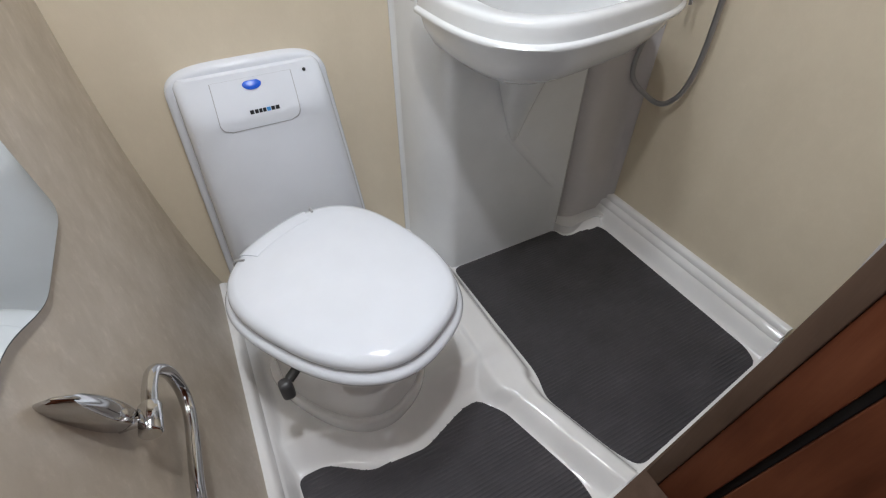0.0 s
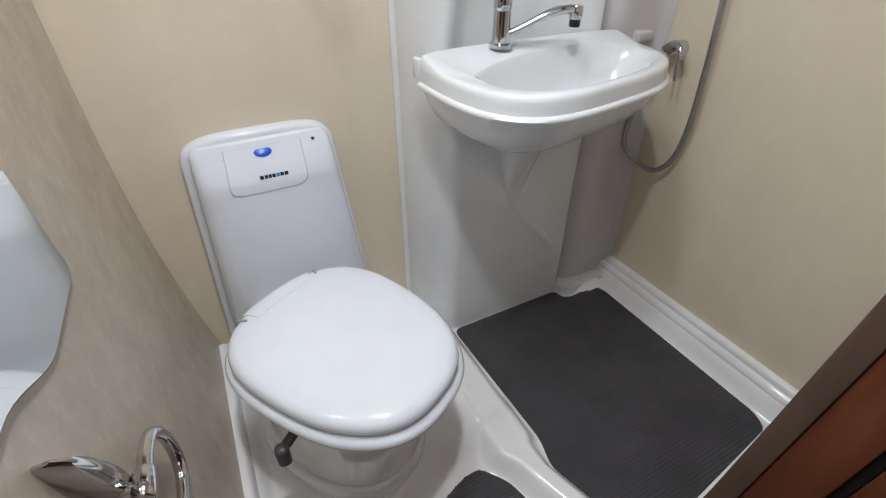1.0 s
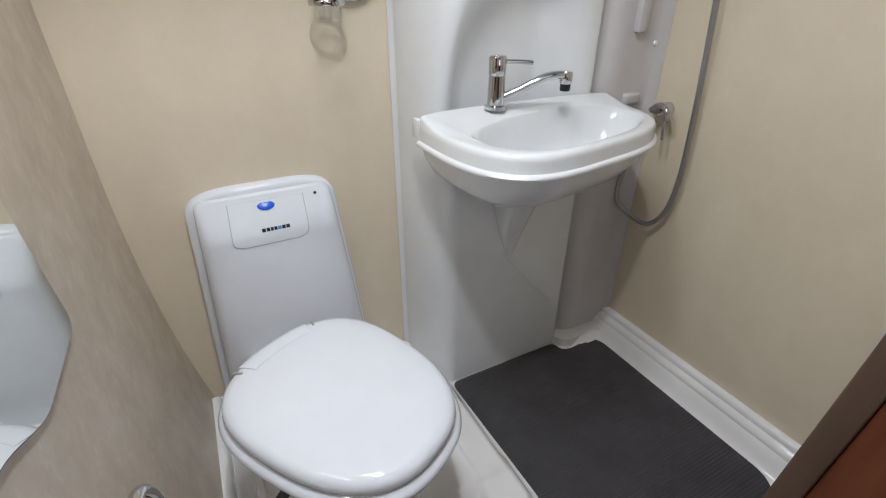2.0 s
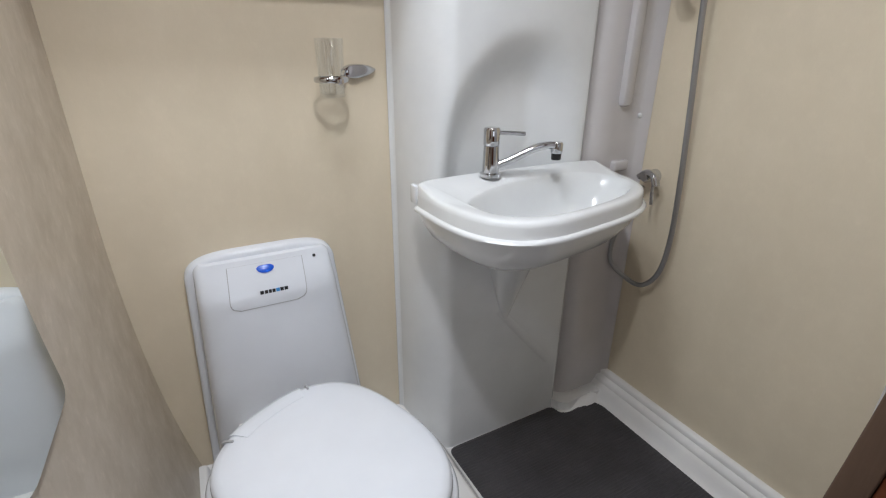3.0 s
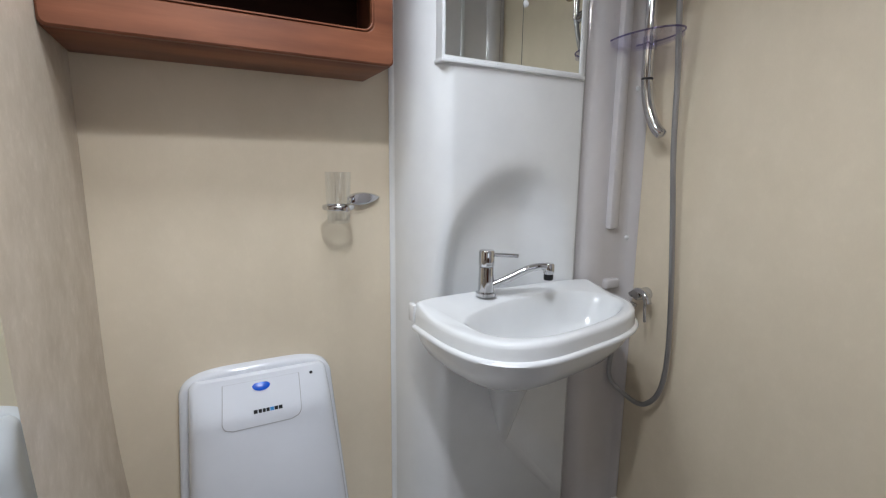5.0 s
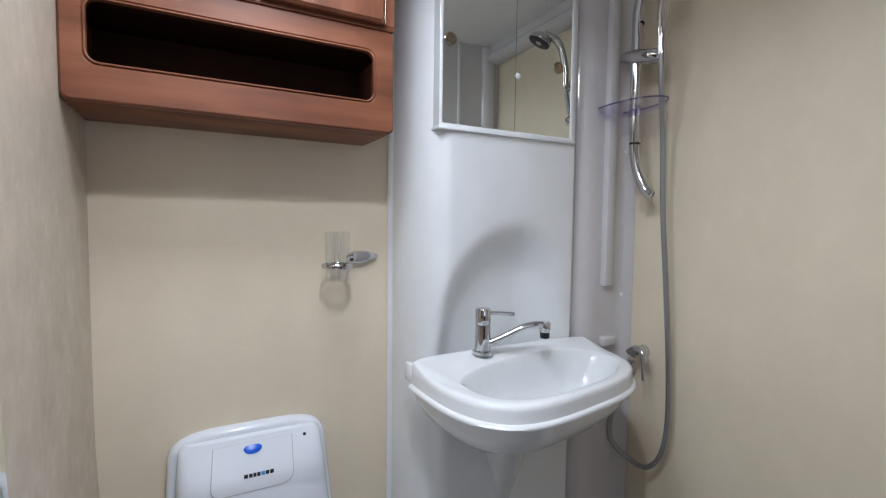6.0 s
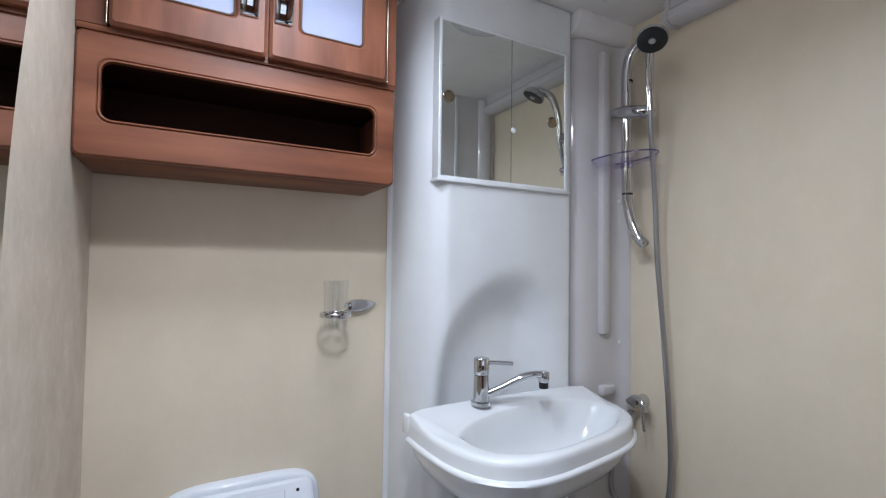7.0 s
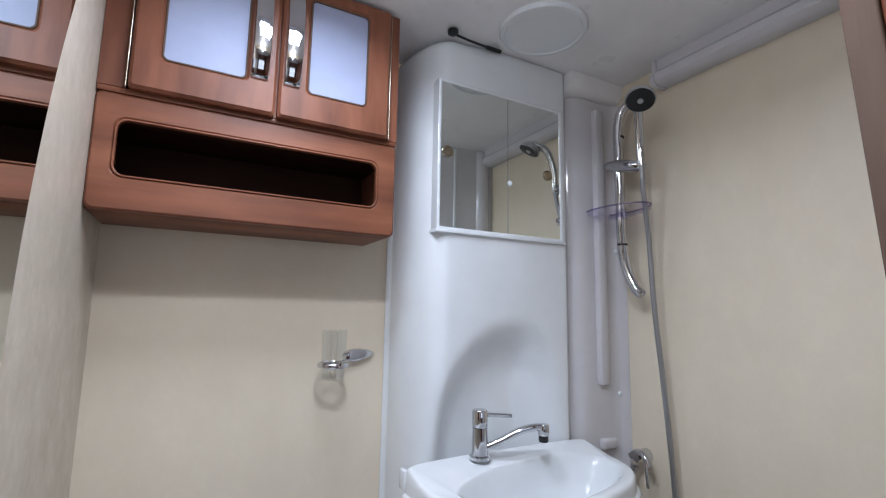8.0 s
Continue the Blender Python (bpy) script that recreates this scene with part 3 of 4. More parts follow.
def corner_column():
    t = thing("pipe_column", "pale grey rounded plastic column in the shower corner", "column", (-0.12, -0.12, 0.02))
    sweep = curve_points([(-0.2315, -0.11, 0), (-0.228, -0.15, 0), (-0.212, -0.185, 0), (-0.182, -0.206, 0), (-0.145, -0.213, 0), (-0.10, -0.212, 0), (-0.05, -0.214, 0), (-0.026, -0.221, 0)])
    plan = [(-0.231, -0.02)] + [(p.x, p.y) for p in sweep] + [(-0.014, -0.233), (-0.001, -0.237), (-0.001, -0.02)]
    part("shell", loft([[(x, y, z) for x, y in plan] for z in (0.0, 0.5, 1.0, 1.5, 1.955, 1.964)]), COLUMN, t, angle=35)
    # raised channel
    d = Vector((0.998, -0.06, 0))
    nrm = Vector((-0.06, -0.998, 0))
    c0 = Vector((-0.097, -0.211, 0))
    rings = []
    for z, g in ((1.036, 0.55), (1.040, 0.85), (1.05, 1.0), (1.5, 1.0), (1.925, 1.0), (1.93, 0.9)):
        ring = []
        for u, w in ((-0.022, 0.0), (-0.021, 0.017), (-0.019, 0.0225), (-0.015, 0.0245), (0.013, 0.0215), (0.018, 0.018), (0.021, 0.0)):
            p = c0 + d * u * g + nrm * (w * g - 0.002)
            ring.append((p.x, p.y, z))
        rings.append(ring)
    part("channel", loft(rings), COLUMN, t, angle=35)
    for z in (1.008, 1.46):
        part("screw_cap", lathe([(0.0075, 0), (0.0075, 0.002), (0.005, 0.0045), (0.001, 0.0048)], (-0.030, -0.2195, z), (-0.2, -0.98, 0), 18), WHITE, t, "round white screw cap")
    foot = [(-0.25, -0.20), (-0.235, -0.24), (-0.205, -0.262), (-0.16, -0.256), (-0.10, -0.25), (-0.05, -0.262), (-0.001, -0.262), (-0.001, -0.15), (-0.25, -0.15)]
    part("foot", prism(round_poly(foot, 0.012), "z", -0.004, 0.028, 0.006), TRAY, t)
    part("stop", box((-0.115, -0.230, 0.846), (-0.055, -0.20, 0.878), 0.008, 3), COLUMN, t)
    return t


corner_column()


def shower_set():
    t = thing("shower_rail", "chrome curved shower riser rail on the wall", "shower rail", (-0.02, -0.3, 1.6))
    part("bar", tube([(-0.058, -0.352, 1.918), (-0.07, -0.335, 1.922), (-0.08, -0.305, 1.90), (-0.084, -0.292, 1.85), (-0.083, -0.290, 1.78), (-0.082, -0.290, 1.65), (-0.081, -0.290, 1.50),
                      (-0.079, -0.293, 1.44), (-0.077, -0.305, 1.385), (-0.074, -0.326, 1.338), (-0.072, -0.345, 1.318)], 0.0155, 18), CHROME, t)
    part("bar_end", lathe([(0.0155, 0.0), (0.014, 0.006), (0.007, 0.010), (0.001, 0.011)], (-0.072, -0.344, 1.319), (0.08, -0.7, -0.7), 18), CHROME, t)
    for z in (1.725,):
        part("wall_bracket", tube([(-0.001, -0.292, z), (-0.04, -0.291, z), (-0.082, -0.290, z)], 0.008, 12), CHROME, t)
    for z in (1.468, 1.815):
        part("joint_ring", lathe([(0.0156, 0), (0.0161, 0.001), (0.0161, 0.005), (0.0156, 0.006)], (-0.0805, -0.2915, z)), BLACK, t, "thin black joint ring")
    part("slider", lathe([(0.008, -0.066), (0.0135, -0.062), (0.019, -0.03), (0.0215, 0.0), (0.019, 0.05), (0.0165, 0.112), (0.011, 0.118)], (-0.088, -0.292, 1.722), (-0.22, -0.94, -0.26), 24), CHROME, t, "chrome slider clamp")
    h = thing("hand_shower", "chrome hand shower with round black spray face", "hand shower", (-0.09, -0.36, 1.74))
    part("handle", tube([(-0.120, -0.402, 1.690), (-0.123, -0.402, 1.76), (-0.142, -0.416, 1.84), (-0.176, -0.449, 1.876)], 0.0115, 16, 1.0, lambda s: 0.85 + 0.35 * s), CHROME, h)
    hd = Vector((-0.40, -0.28, -0.87)).normalized()
    c = Vector((-0.186, -0.458, 1.858))
    part("head", lathe([(0.012, -0.022), (0.03, -0.014), (0.040, -0.002), (0.0415, 0.006), (0.040, 0.010)], c, hd, 36), CHROME, h)
    part("spray_face", lathe([(0.038, 0.009), (0.0375, 0.0125), (0.012, 0.0135), (0.011, 0.012), (0.001, 0.012)], c, hd, 36), BLACK, h, "black rubber spray face")
    part("nozzle_boss", lathe([(0.0095, 0.0115), (0.008, 0.0155), (0.001, 0.016)], c, hd, 20), SATIN, h)
    hose = thing("shower_hose", "grey metal shower hose hanging in a loop", "hose", (-0.04, -0.3, 0.5))
    part("spiral_tube", tube([(-0.120, -0.402, 1.692), (-0.105, -0.394, 1.61), (-0.066, -0.376, 1.47), (-0.05, -0.372, 1.28), (-0.04, -0.385, 1.05), (-0.034, -0.398, 0.82),
                              (-0.034, -0.402, 0.66), (-0.036, -0.388, 0.56), (-0.038, -0.352, 0.505), (-0.038, -0.312, 0.489), (-0.042, -0.265, 0.500), (-0.052, -0.232, 0.520),
                              (-0.062, -0.218, 0.555), (-0.062, -0.222, 0.62), (-0.05, -0.245, 0.72), (-0.04, -0.27, 0.80)], 0.0075, 14), HOSE, hose)
    part("hose_nut", lathe([(0.009, 0), (0.012, 0.002), (0.012, 0.022), (0.009, 0.024)], (-0.0415, -0.266, 0.787), (0.3, -0.3, 0.9), 16), CHROME, hose)
    dish = thing("soap_shelf", "clear lilac acrylic soap shelf clipped on the shower rail", "soap shelf", (-0.09, -0.28, 1.575))
    rings = []
    for k, z in ((0.93, 1.564), (1.0, 1.566), (1.02, 1.580), (0.985, 1.580), (0.955, 1.5695), (0.3, 1.5685), (0.02, 1.5685)):
        rings.append([(-0.098 + 0.062 * k * math.cos(a), -0.281 + 0.121 * k * math.sin(a), z) for a in [math.tau * i / 48 for i in range(48)]])
    part("tray", loft(rings), LILAC, dish)
    loop = [[(-0.098 + 0.0628 * q * math.cos(a), -0.281 + 0.1222 * q * math.sin(a), z) for a in [math.tau * i / 48 for i in range(48)]] for q, z in ((1.0, 1.579), (1.018, 1.580), (1.018, 1.583), (1.0, 1.584), (0.985, 1.583), (0.985, 1.580))]
    part("rim", loft(loop + loop[:1], (False, False)), LILACRIM, dish, "deeper lilac rim")
    part("clip", lathe([(0.0157, -0.02), (0.019, -0.02), (0.019, 0.012), (0.0157, 0.012)], (-0.082, -0.291, 1.57)), LILAC, dish)
    m = thing("shower_mixer", "chrome shower mixer valve on the wall", "shower mixer", (0, -0.3, 0.83))
    part("body", lathe([(0.021, 0), (0.021, 0.005), (0.017, 0.010), (0.016, 0.045), (0.012, 0.052)], (0.0, -0.288, 0.836), (-1, 0, 0), 28), CHROME, m)
    part("arm", tube([(-0.035, -0.262, 0.832), (-0.04, -0.29, 0.85), (-0.045, -0.318, 0.846), (-0.048, -0.332, 0.818)], 0.013, 16, 0.8), CHROME, m)
    part("lever", tube([(-0.048, -0.322, 0.826), (-0.055, -0.328, 0.795), (-0.058, -0.334, 0.765)], 0.005, 12, 0.6), CHROME, m)
    return t


shower_set()

# ---- toilet ----


def toilet():
    t = thing("toilet", "white plastic cassette toilet with closed lid on its platform", "toilet", (-1.1, -0.35, 0.06))
    # back housing: upright slab, broader at its foot, arched on top

    def slab(y, grow):
        zb, zs = 0.06, 0.646
        right, left = -0.938 + grow, -1.297 - grow
        mid, half = (right + left) / 2, (right - left) / 2
        pts = [(right + 0.040 * (zs - z) / 0.39, z) for z in [zb + (zs - 0.012 - zb) * i / 10 for i in range(11)]]
        for i in range(31):
            ca, sa = math.cos(math.pi * i / 30), max(0.0, math.sin(math.pi * i / 30))
            pts.append((mid + half * abs(ca) ** 0.45 * (1 if ca > 0 else -1), zs + (0.066 + grow) * sa ** 0.8))
        pts += [(left - 0.022 * (zs - z) / 0.39, z) for z in [zs - 0.012 + (zb - zs + 0.012) * i / 10 for i in range(11)]]
        return [(x, y, z) for x, z in pts]

    part("flange", loft([slab(-0.001, 0.006), slab(-0.022, 0.005), slab(-0.028, 0.002), slab(-0.031, -0.004), slab(-0.031, -0.012)]), PORCELAIN, t, angle=50)

    def depth(z):
        """How far the housing stands out: slim at the top, fuller below."""
        return 0.042 + 0.060 * smoothstep(0.735, 0.60, z) + 0.02 * smoothstep(0.60, 0.35, z)

    rings = []
    for k in range(46):
        z = 0.06 + 0.60 * k / 30 if k < 31 else 0.66 + 0.040 * (1 - (1 - (k - 30) / 15) ** 2)
        lo = 0.040 * max(0.0, 0.684 - z) / 0.39
        ll = 0.022 * max(0.0, 0.684 - z) / 0.39
        right, left = -0.952 + lo, -1.280 - ll
        mid, half = (right + left) / 2, (right - left) / 2
        if z > 0.68:
            half *= max(0.02, 1 - ((z - 0.68) / 0.036) ** 2) ** 0.25
        ring = []
        for i in range(33):
            a = math.pi * i / 32
            cx, sy = math.cos(a), math.sin(a)
            ring.append((mid + half * abs(cx) ** 0.34 * (1 if cx > 0 else -1), -0.010 - (depth(z) - 0.010) * sy ** 0.34, z))
        rings.append(ring)
    part("housing", loft(rings), PORCELAIN, t, angle=70)

    # control flap with its seam, button and mark
    def sheet(x_in, lift, z0, z1):
        rows = []
        for k in range(17):
            z = z0 + (z1 - z0) * k / 16
            q = max(0.0, 1 - (z - z0) / 0.024)
            cut = 0.024 * (1 - math.sqrt(max(0.0, 1 - q * q)))
            lean = 0.009 * (z - 0.6) / 0.1
            rows.append([(x, -depth(z) - lift, z) for x in [(-1.215 + x_in + cut + lean) + (0.185 - 2 * x_in - 2 * cut - lean * 0.4) * i / 12 for i in range(13)]])
        return loft(rows, (False, False), False)

    panel = part("control_flap", sheet(0.0018, 0.0016, 0.590, 0.689), PORCELAIN, t)
    part("seam", sheet(0.0, 0.0008, 0.588, 0.689), SEAM, t)
    part("flush_button", lathe([(0.021, -0.004), (0.021, 0.0008), (0.018, 0.0020), (0.001, 0.0024)], (-1.119, -depth(0.677) - 0.001, 0.677), (0, -0.9, 0.42), 32), BLUE, panel, "oval blue flush button")
    for ob in t.children_recursive:
        if ob.name.startswith("flush_button"):
            for v in ob.data.vertices:
                v.co.z = 0.677 + (v.co.z - 0.677) * 0.52
    xs = [(-1.142, 0.0095), (-1.131, 0.0085), (-1.1215, 0.0075), (-1.113, 0.008), (-1.104, 0.0095), (-1.094, 0.009), (-1.084, 0.0095)]
    for i, (x, w) in enumerate(xs):
        part("mark_bar", box((x, -depth(0.622) - 0.0026, 0.621), (x + w * 0.9, -depth(0.622) - 0.0008, 0.630)), BLUEMARK if i == 4 else BLACK, panel, smooth=False)
    part("level_lamp", lathe([(0.004, -0.002), (0.004, 0.001), (0.001, 0.0012)], (-0.995, -depth(0.684) + 0.0005, 0.684), (0, -0.9, 0.42), 16), BLACK, t, "tiny dark indicator lamp")

    # lid, seat and bowl turn together on the base
    c = Vector((-1.088, -0.505, 0))
    u = Vector((0.47, -0.883, 0))
    v = Vector((0.883, 0.47, 0))

    def egg(k, z, grow=0.0, back=0.0, shift=0.0):
        ring = []
        for i in range(72):
            a = math.tau * i / 72
            ca, sa = math.cos(a), math.sin(a)
            p = 2.55
            uu = abs(ca) ** (2 / p) * (1 if ca > 0 else -1)
            vv = abs(sa) ** (2 / p) * (1 if sa > 0 else -1)
            L = (0.240 + grow) * k
            W = (0.193 + grow) * k * (1 - 0.12 * uu)
            q = c + u * (uu * L + shift + back) + v * (vv * W + 0.006 - 0.004 * uu)
            ring.append((q.x, q.y, z))
        return ring

    lid = loft([egg(0.955, 0.408), egg(0.985, 0.410), egg(0.995, 0.418), egg(0.985, 0.428), egg(0.955, 0.436), egg(0.90, 0.4405), egg(0.75, 0.443), egg(0.45, 0.4445), egg(0.12, 0.445)])
    part("lid", lid, PORCELAIN, t, angle=60)
    # hinge cover between two small notches, in line with the lid's outline
    rings = []
    for k, z in ((0.985, 0.412), (1.004, 0.420), (1.0, 0.430), (0.975, 0.4375), (0.93, 0.4417), (0.88, 0.4432)):
        outer, inner = egg(k, z), egg(0.80, min(z, 0.4438))
        rings.append([outer[i] for i in range(32, 41)] + [inner[i] for i in range(40, 31, -1)])
    part("hinge_cover", loft(rings), PORCELAIN, t, angle=60)
    for i in (31, 41):
        track = [egg(k, z)[i] for k, z in ((1.0, 0.422), (0.995, 0.430), (0.965, 0.4385), (0.93, 0.4412), (0.89, 0.4425))]
        part("hinge_notch", tube(track, 0.0028, 8), SEAM, t)
    seat = loft([egg(0.97, 0.378, 0.006), egg(1.0, 0.382, 0.008), egg(1.01, 0.391, 0.008), egg(1.0, 0.398, 0.006), egg(0.975, 0.404, 0.004), egg(0.95, 0.4075)])
    part("seat", seat, PORCELAIN, t, angle=60)
    part("seat_gap", loft([egg(0.972, 0.4035), egg(0.972, 0.412)], (False, False)), SEAM, t)
    bowl = loft([egg(0.775, 0.085, 0.0, -0.05), egg(0.775, 0.125, 0.0, -0.046), egg(0.785, 0.20, 0.0, -0.038), egg(0.81, 0.262, 0.0, -0.03), egg(0.812, 0.270, 0.0, -0.03), egg(0.803, 0.276, 0.0, -0.03), egg(0.815, 0.283, 0.0, -0.026), egg(0.83, 0.30, 0.0, -0.02), egg(0.87, 0.335, 0, -0.01), egg(0.92, 0.36), egg(0.95, 0.3795)])
    part("bowl", bowl, TRAY, t, "cream-white bowl", angle=60)
    base = loft([egg(0.825, 0.040, 0, -0.054), egg(0.842, 0.058, 0, -0.054), egg(0.852, 0.078, 0, -0.054), egg(0.850, 0.090, 0, -0.054), egg(0.838, 0.098, 0, -0.054), egg(0.815, 0.101, 0, -0.053), egg(0.795, 0.100, 0, -0.052), egg(0.765, 0.099, 0, -0.05)])
    part("base", base, TRAY, t, "cream-white base with a rolled lip", angle=60)
    # fixed plinth between the base and the wall housing
    pl = round_poly([(-1.25, -0.06), (-1.24, -0.30), (-1.2, -0.43), (-0.99, -0.43), (-0.97, -0.30), (-0.96, -0.06)], 0.05)
    part("plinth", prism(pl, "z", 0.040, 0.27, 0.015, 3), TRAY, t)
    # slide lever under the seat
    part("blade_lever", tube([(-1.213, -0.585, 0.332), (-1.232, -0.596, 0.326), (-1.252, -0.608, 0.318)], 0.011, 12, 0.75), GREYLEVER, t, "dark grey slide lever")
    knob = box((-1.274, -0.628, 0.276), (-1.248, -0.602, 0.328), 0.009, 3)
    part("lever_grip", knob, GREYLEVER, t, "dark grey lever grip")
    return t


toilet()

# ---- overhead cupboard ----


def cupboard():
    x0, x1, yf, z0, z1 = LEFT + 0.001, -0.818, -0.215, 1.440, 2.026
    t = thing("wall_cupboard", "cherry wood wall cupboard with open shelf slot and two doors", "cupboard", (-1.13, 0, 1.445))
    # carcass
    part("bottom", box((x0, yf + 0.016, z0), (x1, -0.001, z0 + 0.018), 0.003), CHERRY, t)
    part("side", box((x0, yf + 0.016, z0 + 0.018), (x0 + 0.016, -0.001, z1)), CHERRY_UP, t)
    part("side", box((x1 - 0.016, yf + 0.016, z0 + 0.018), (x1, -0.001, z1)), CHERRY_UP, t)
    part("shelf", box((x0 + 0.016, yf + 0.016, 1.632), (x1 - 0.016, -0.001, 1.648)), SHADED_SLOT, t, "shelf board darkened for shade")
    part("back_board", box((x0 + 0.016, -0.008, z0 + 0.018), (x1 - 0.016, -0.001, z1)), SHADED_SLOT, t, "back board darkened for shade")
    part("slot_floor", box((x0 + 0.016, yf + 0.016, 1.490), (x1 - 0.016, -0.008, 1.500)), SHADED_SLOT, t, "slot floor darkened for shade")
    # face frame with the rounded slot
    hx0, hx1, hz0, hz1 = -1.402, -0.863, 1.506, 1.622
    inner = round_rect(hx0, hz0, hx1, hz1, 0.022)
    bm = frame_ring(round_rect(x0, z0 - 0.001, x1 + 0.002, 1.672, 0.012), inner, yf + 0.0155, yf, 0.004)
    part("front_board", bm, CHERRY, t, smooth=False)
    trim = frame_ring(round_rect(hx0 - 0.0005, hz0 - 0.0005, hx1 + 0.0005, hz1 + 0.0005, 0.0225), round_rect(hx0 + 0.003, hz0 + 0.003, hx1 - 0.003, hz1 - 0.003, 0.02), yf + 0.012, yf - 0.0015, 0.0008)
    part("slot_trim", trim, CHERRY, t, "thin edging round the slot")
    part("upper_rail", box((x0, yf, 1.6725), (x1 + 0.002, yf + 0.0155, 1.684), 0.002), CHERRY, t)
    part("stile", box((x1 - 0.030, yf, 1.6845), (x1 + 0.002, yf + 0.0155, z1)), CHERRY_UP, t)
    part("stile", box((x0, yf, 1.6845), (x0 + 0.046, yf + 0.0155, z1)), CHERRY_UP, t)

    part("middle_stile", box((-1.14, yf, 1.6845), (-1.085, yf + 0.0155, z1)), CHERRY_UP, t)
    for a, b, g0, g1, hinge_x, hx in ((-1.388, -1.1155, -1.336, -1.178, -1.392, -1.152), (-1.1105, -0.846, -1.047, -0.905, -0.8425, -1.084)):
        out = round_rect(a, 1.682, b, 2.022, 0.006)
        inn = round_rect(g0, 1.752, g1, 1.988, 0.012)
        d = part("cupboard_door", frame_ring(out, inn, yf - 0.002, yf - 0.021, 0.006), CHERRY_UP, t, "cherry door with frosted glass", smooth=False)
        part("glass", box((g0 - 0.004, yf - 0.014, 1.748), (g1 + 0.004, yf - 0.010, 1.992)), FROST, d, "frosted lilac-grey glass")
        part("glass_bead", frame_ring(round_rect(g0 - 0.001, 1.751, g1 + 0.001, 1.989, 0.013), round_rect(g0 + 0.003, 1.755, g1 - 0.003, 1.985, 0.01), yf - 0.0145, yf - 0.0185, 0.001), EDGE, d)
        part("hinge_strip", lathe([(0.0014, 0), (0.0014, 0.335)], (hinge_x, yf - 0.012, 1.684), seg=10), BRASS, d, "dull metal piano hinge")
        # bowed strap handle
        bm = bmesh.new()
        rings = []
        for k in range(25):
            s = k / 24
            z = 1.757 + 0.225 * s
            y = yf - 0.022 - 0.026 * (1 - (2 * s - 1) ** 2) ** 0.6
            w = 0.0172
            rings.append([(hx - w, y - 0.0012, z), (hx - w * 0.9, y - 0.002, z), (hx + w * 0.9, y - 0.002, z), (hx + w, y - 0.0012, z), (hx + w, y + 0.003, z), (hx - w, y + 0.003, z)])
        add_loft(bm, rings)
        part("handle", bm, CHROME, d, "bowed chrome strap handle", angle=60)
    return t


cupboard()

# ---- small fittings ----


def leaf_plate(name, at_fn, length, half, depth, parent):
    """Leaf-shaped wall plate: at_fn(along, across, out) gives the place."""
    rings = []
    for out, g in ((0.0, 1.0), (depth * 0.5, 1.0), (depth * 0.9, 0.86), (depth, 0.6), (depth * 1.02, 0.2)):
        ring = []
        for i in range(40):
            a = math.tau * i / 40
            s = math.cos(a)
            w = half * math.sin(a) * (1 - 0.25 * s)
            ring.append(at_fn(length / 2 + length / 2 * s * g, w * g, out))
        rings.append(ring)
    return part(name, loft(rings), CHROME, parent)


def tumbler_holder():
    h = thing("tumbler_holder", "chrome wall holder with leaf-shaped plate", "tumbler holder", (-0.88, 0, 1.12))
    leaf_plate("wall_plate", lambda a, w, o: (-0.872 + a, -0.001 - o - 0.012 * (1 - a / 0.1) * 0.6, 1.130 + 0.06 * a + w), 0.092, 0.017, 0.014, h)
    part("arm", tube([(-0.862, -0.016, 1.133), (-0.872, -0.035, 1.128), (-0.882, -0.055, 1.121)], 0.005, 12), CHROME, h)
    rings = []
    for k in range(49):
        a = math.tau * k / 48
        c = Vector((-0.914 + 0.0365 * math.cos(a), -0.079 + 0.0365 * math.sin(a), 1.117))
        o = Vector((math.cos(a), math.sin(a), 0))
        rings.append([tuple(c + o * 0.004 * math.cos(b) + Vector((0, 0, 0.0065 * math.sin(b)))) for b in [math.tau * i / 10 for i in range(10)]])
    bm = loft(rings, (False, False))
    bmesh.ops.remove_doubles(bm, verts=bm.verts, dist=1e-5)
    part("ring", bm, CHROME, h)
    part("ring_boss", lathe([(0.008, 0), (0.009, 0.003), (0.006, 0.008), (0.001, 0.009)], (-0.905, -0.115, 1.115), (0.2, -1, 0), 16), CHROME, h)
    g = thing("tumbler", "clear glass tumbler standing in its wall holder", "tumbler", (-0.914, -0.079, 1.076))
    prof = [(0.001, 0.0), (0.027, 0.0), (0.029, 0.003), (0.0325, 0.125), (0.0318, 0.1265), (0.0308, 0.125), (0.0275, 0.008), (0.001, 0.007)]
    part("cup", lathe(prof, (-0.914, -0.079, 1.078), seg=36), GLASS, g)


tumbler_holder()


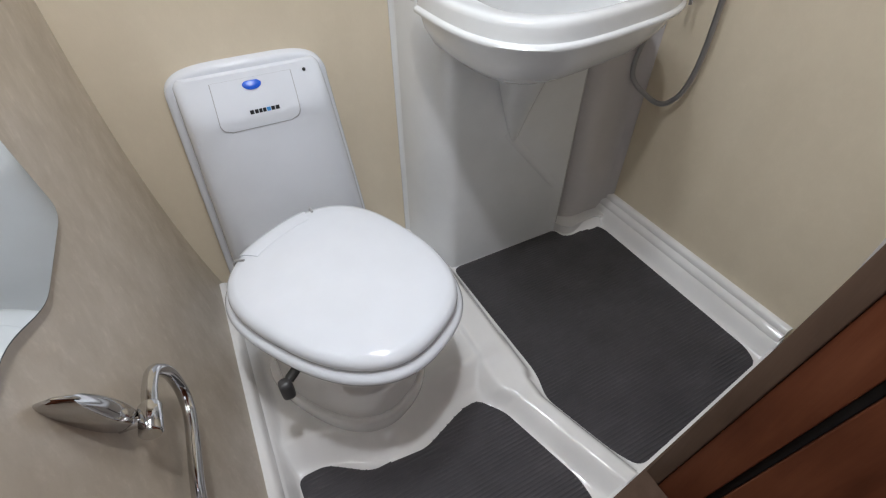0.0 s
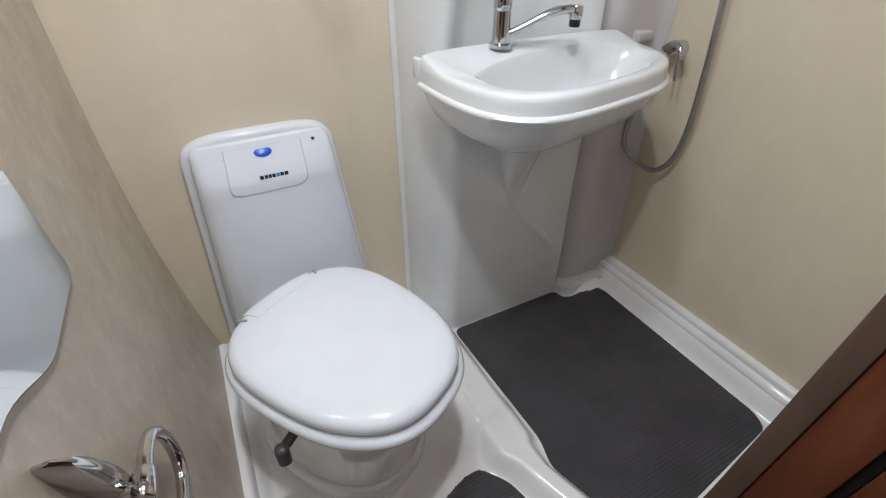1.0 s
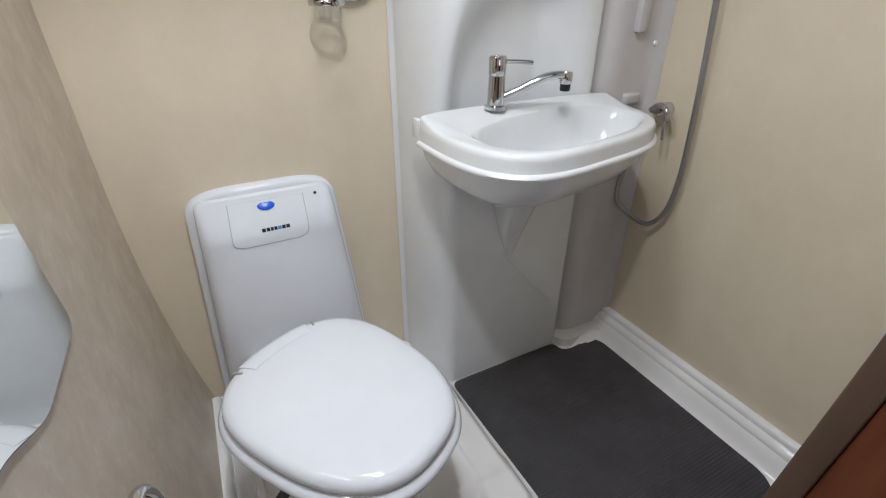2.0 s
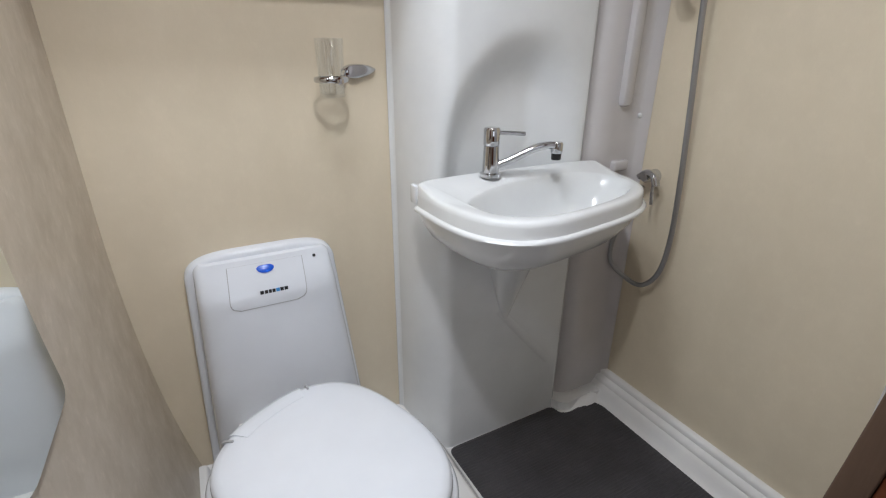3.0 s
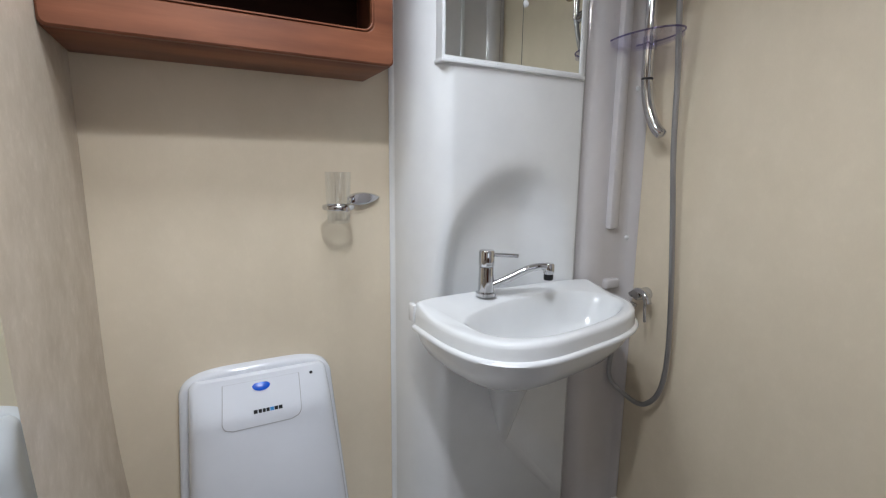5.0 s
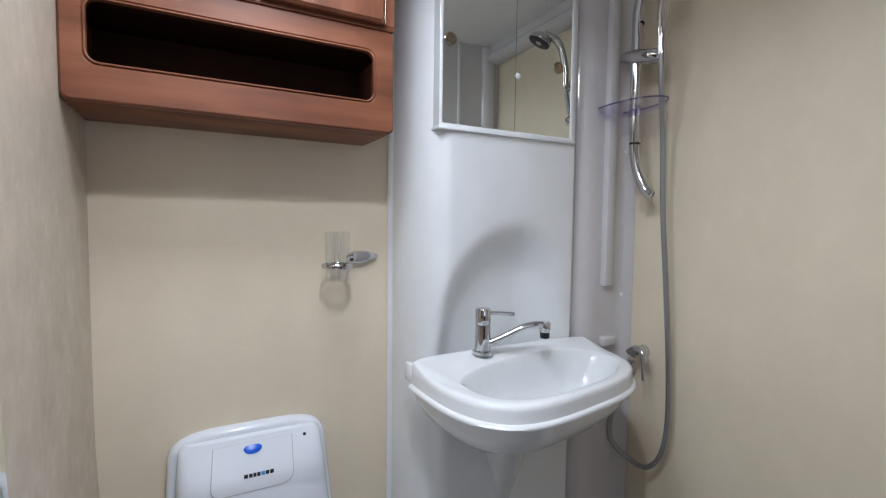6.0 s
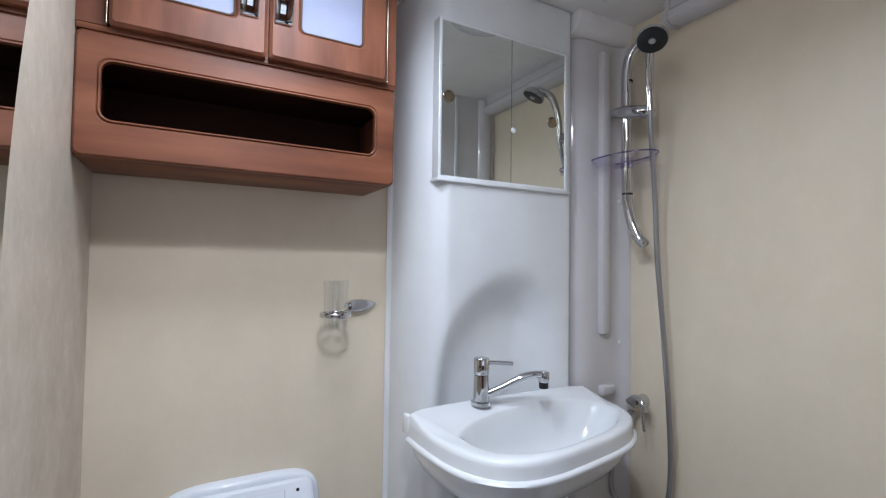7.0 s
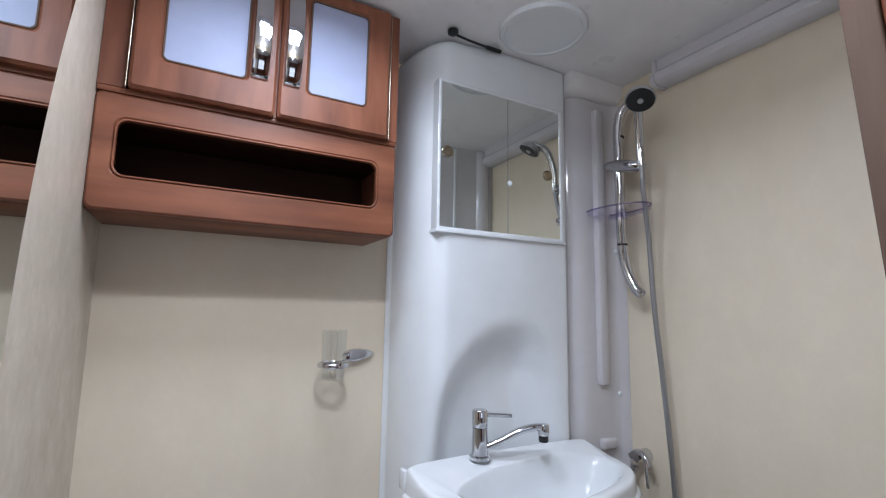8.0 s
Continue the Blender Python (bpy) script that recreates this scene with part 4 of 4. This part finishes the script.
def roll_holder():
    h = thing("toilet_roll_holder", "chrome toilet roll holder with leaf-shaped plate", "toilet roll holder", (LEFT, -0.77, 0.58))
    ax = Vector((0, -0.39, 0.92)).normalized()
    cr = Vector((0, 0.92, 0.39)).normalized()
    b = Vector((LEFT + 0.0006, -0.742, 0.562))
    leaf_plate("wall_plate", lambda a, w, o: tuple(b + ax * a + cr * (w - 0.006) + Vector((o, 0, 0))), 0.19, 0.0155, 0.0285, h)
    part("hub", lathe([(0.011, 0), (0.0135, 0.003), (0.0135, 0.040), (0.010, 0.045)], (-1.4, -0.792, 0.583), (0, 1, 0), 28), CHROME, h)
    part("arm", tube([(-1.40, -0.75, 0.582), (-1.40, -0.72, 0.580), (-1.398, -0.685, 0.568), (-1.395, -0.658, 0.525), (-1.396, -0.652, 0.478), (-1.396, -0.67, 0.450),
                      (-1.396, -0.71, 0.443), (-1.396, -0.80, 0.450), (-1.396, -0.86, 0.446)], 0.0095, 16), CHROME, h)
    part("wall_stud", tube([(LEFT + 0.001, -0.768, 0.588), (-1.412, -0.769, 0.586), (-1.400, -0.770, 0.584)], 0.007, 12), CHROME, h)


roll_holder()


def shaped_mirror():
    t = thing("wall_mirror", "frameless shaped wall mirror with waisted sides", "mirror", (LEFT, -0.82, 0.75))
    cy = -0.82
    n = 40

    def half(z):
        return min(0.385, 0.268 + (0.036 if z < 1.16 else 0.056) * ((z - 1.16) / 0.4) ** 2)

    def foot(d):
        if d > 0:
            return 0.740 + 0.050 * smoothstep(0.15, 0.0, d)
        return 0.790 - 0.050 * smoothstep(-0.17, -0.275, d)

    zs = [0.765 + (1.74 - 0.765) * i / n for i in range(n + 1)]
    w, w1 = half(0.765), half(1.74)
    turn = []
    for i in range(9):
        q = i / 9
        turn.append((w * (1 - q) ** 2 + 2 * (w + 0.004) * q * (1 - q) + 0.275 * q * q, 0.765 * (1 - q) ** 2 + 2 * 0.740 * q * (1 - q) + 0.740 * q * q))
    side = [(half(z), z) for z in zs[1:]]
    top = [(w1 * math.cos(a), 1.74 + 0.06 * math.sin(a)) for a in [math.pi * i / 20 for i in range(1, 20)]]
    bot = [(-0.275 + 0.55 * i / 36, foot(-0.275 + 0.55 * i / 36)) for i in range(37)]
    outline = side + top + [(-u, z) for u, z in reversed(side)] + [(-u, z) for u, z in turn] + bot + list(reversed(turn))
    pts = [(cy + u, z) for u, z in outline]
    part("glass", prism(pts, "x", LEFT + 0.0045, LEFT + 0.006), MIRROR, t, smooth=False)
    rim = [(cy + u * 1.013, z + (0.004 if z > 1.2 else -0.003)) for u, z in outline]
    part("edge", prism(rim, "x", LEFT + 0.001, LEFT + 0.0044), EDGEGLASS, t, "dark bevelled glass edge", smooth=False)



shaped_mirror()


def ceiling_light():
    c = (-0.455, -0.365, CEIL)
    t = thing("ceiling_vent", "round ceiling fitting with a flat white cover", "ceiling fitting", c)
    part("rim", lathe([(0.119, 0), (0.119, 0.008), (0.116, 0.013), (0.106, 0.014), (0.103, 0.010)], c, (0, 0, -1), 48), WHITE, t, "raised white rim", angle=50)
    part("cover", lathe([(0.104, 0.004), (0.104, 0.009), (0.103, 0.0092), (0.001, 0.0093)], c, (0, 0, -1), 48), COLUMN, t, "flat pale grey cover")
    x, y = DOWNLIGHT[:2]
    d = thing("downlight", "small round recessed ceiling downlight, switched on", "downlight", (x, y, CEIL))
    part("bezel", lathe([(0.074, 0), (0.074, 0.004), (0.068, 0.006), (0.064, 0.003)], (x, y, CEIL), (0, 0, -1), 32), SATIN, d)
    part("lens", lathe([(0.063, 0.001), (0.060, 0.004), (0.001, 0.005)], (x, y, CEIL), (0, 0, -1), 32), GLOW, d, "glowing lens")
    x, y = ROOFLIGHT[:2]
    d = thing("rooflight", "small rectangular rooflight with a white frame, daylight behind", "rooflight", (x, y, CEIL))
    for lo, hi in (((-0.15, -0.12), (0.15, -0.096)), ((-0.15, 0.096), (0.15, 0.12)), ((-0.15, -0.0955), (-0.126, 0.0955)), ((0.126, -0.0955), (0.15, 0.0955))):
        part("frame_rail", box((x + lo[0], y + lo[1], CEIL - 0.02), (x + hi[0], y + hi[1], CEIL), 0.004), WHITE, d)
    for u in (-0.042, 0.042):
        part("glazing_bar", box((x + u - 0.004, y - 0.0955, CEIL - 0.018), (x + u + 0.004, y + 0.0955, CEIL - 0.011), 0.001), WHITE, d)
    part("pane", box((x - 0.126, y - 0.0955, CEIL - 0.006), (x + 0.126, y + 0.0955, CEIL - 0.002)), FROST, d, "frosted rooflight pane")
    k = thing("ceiling_catch", "thin black catch rod on the ceiling", "catch", (-0.66, -0.24, CEIL))
    part("rod", tube([(-0.665, -0.240, CEIL - 0.012), (-0.60, -0.236, CEIL - 0.014), (-0.50, -0.228, CEIL - 0.010)], 0.0035, 10), BLACK, k)
    part("grip", tube([(-0.55, -0.232, CEIL - 0.013), (-0.50, -0.228, CEIL - 0.010)], 0.006, 10), BLACK, k)
    part("knob", lathe([(0.006, 0), (0.015, 0.003), (0.015, 0.012), (0.008, 0.017)], (-0.668, -0.240, CEIL), (0, 0, -1), 20), BLACK, k)


ceiling_light()
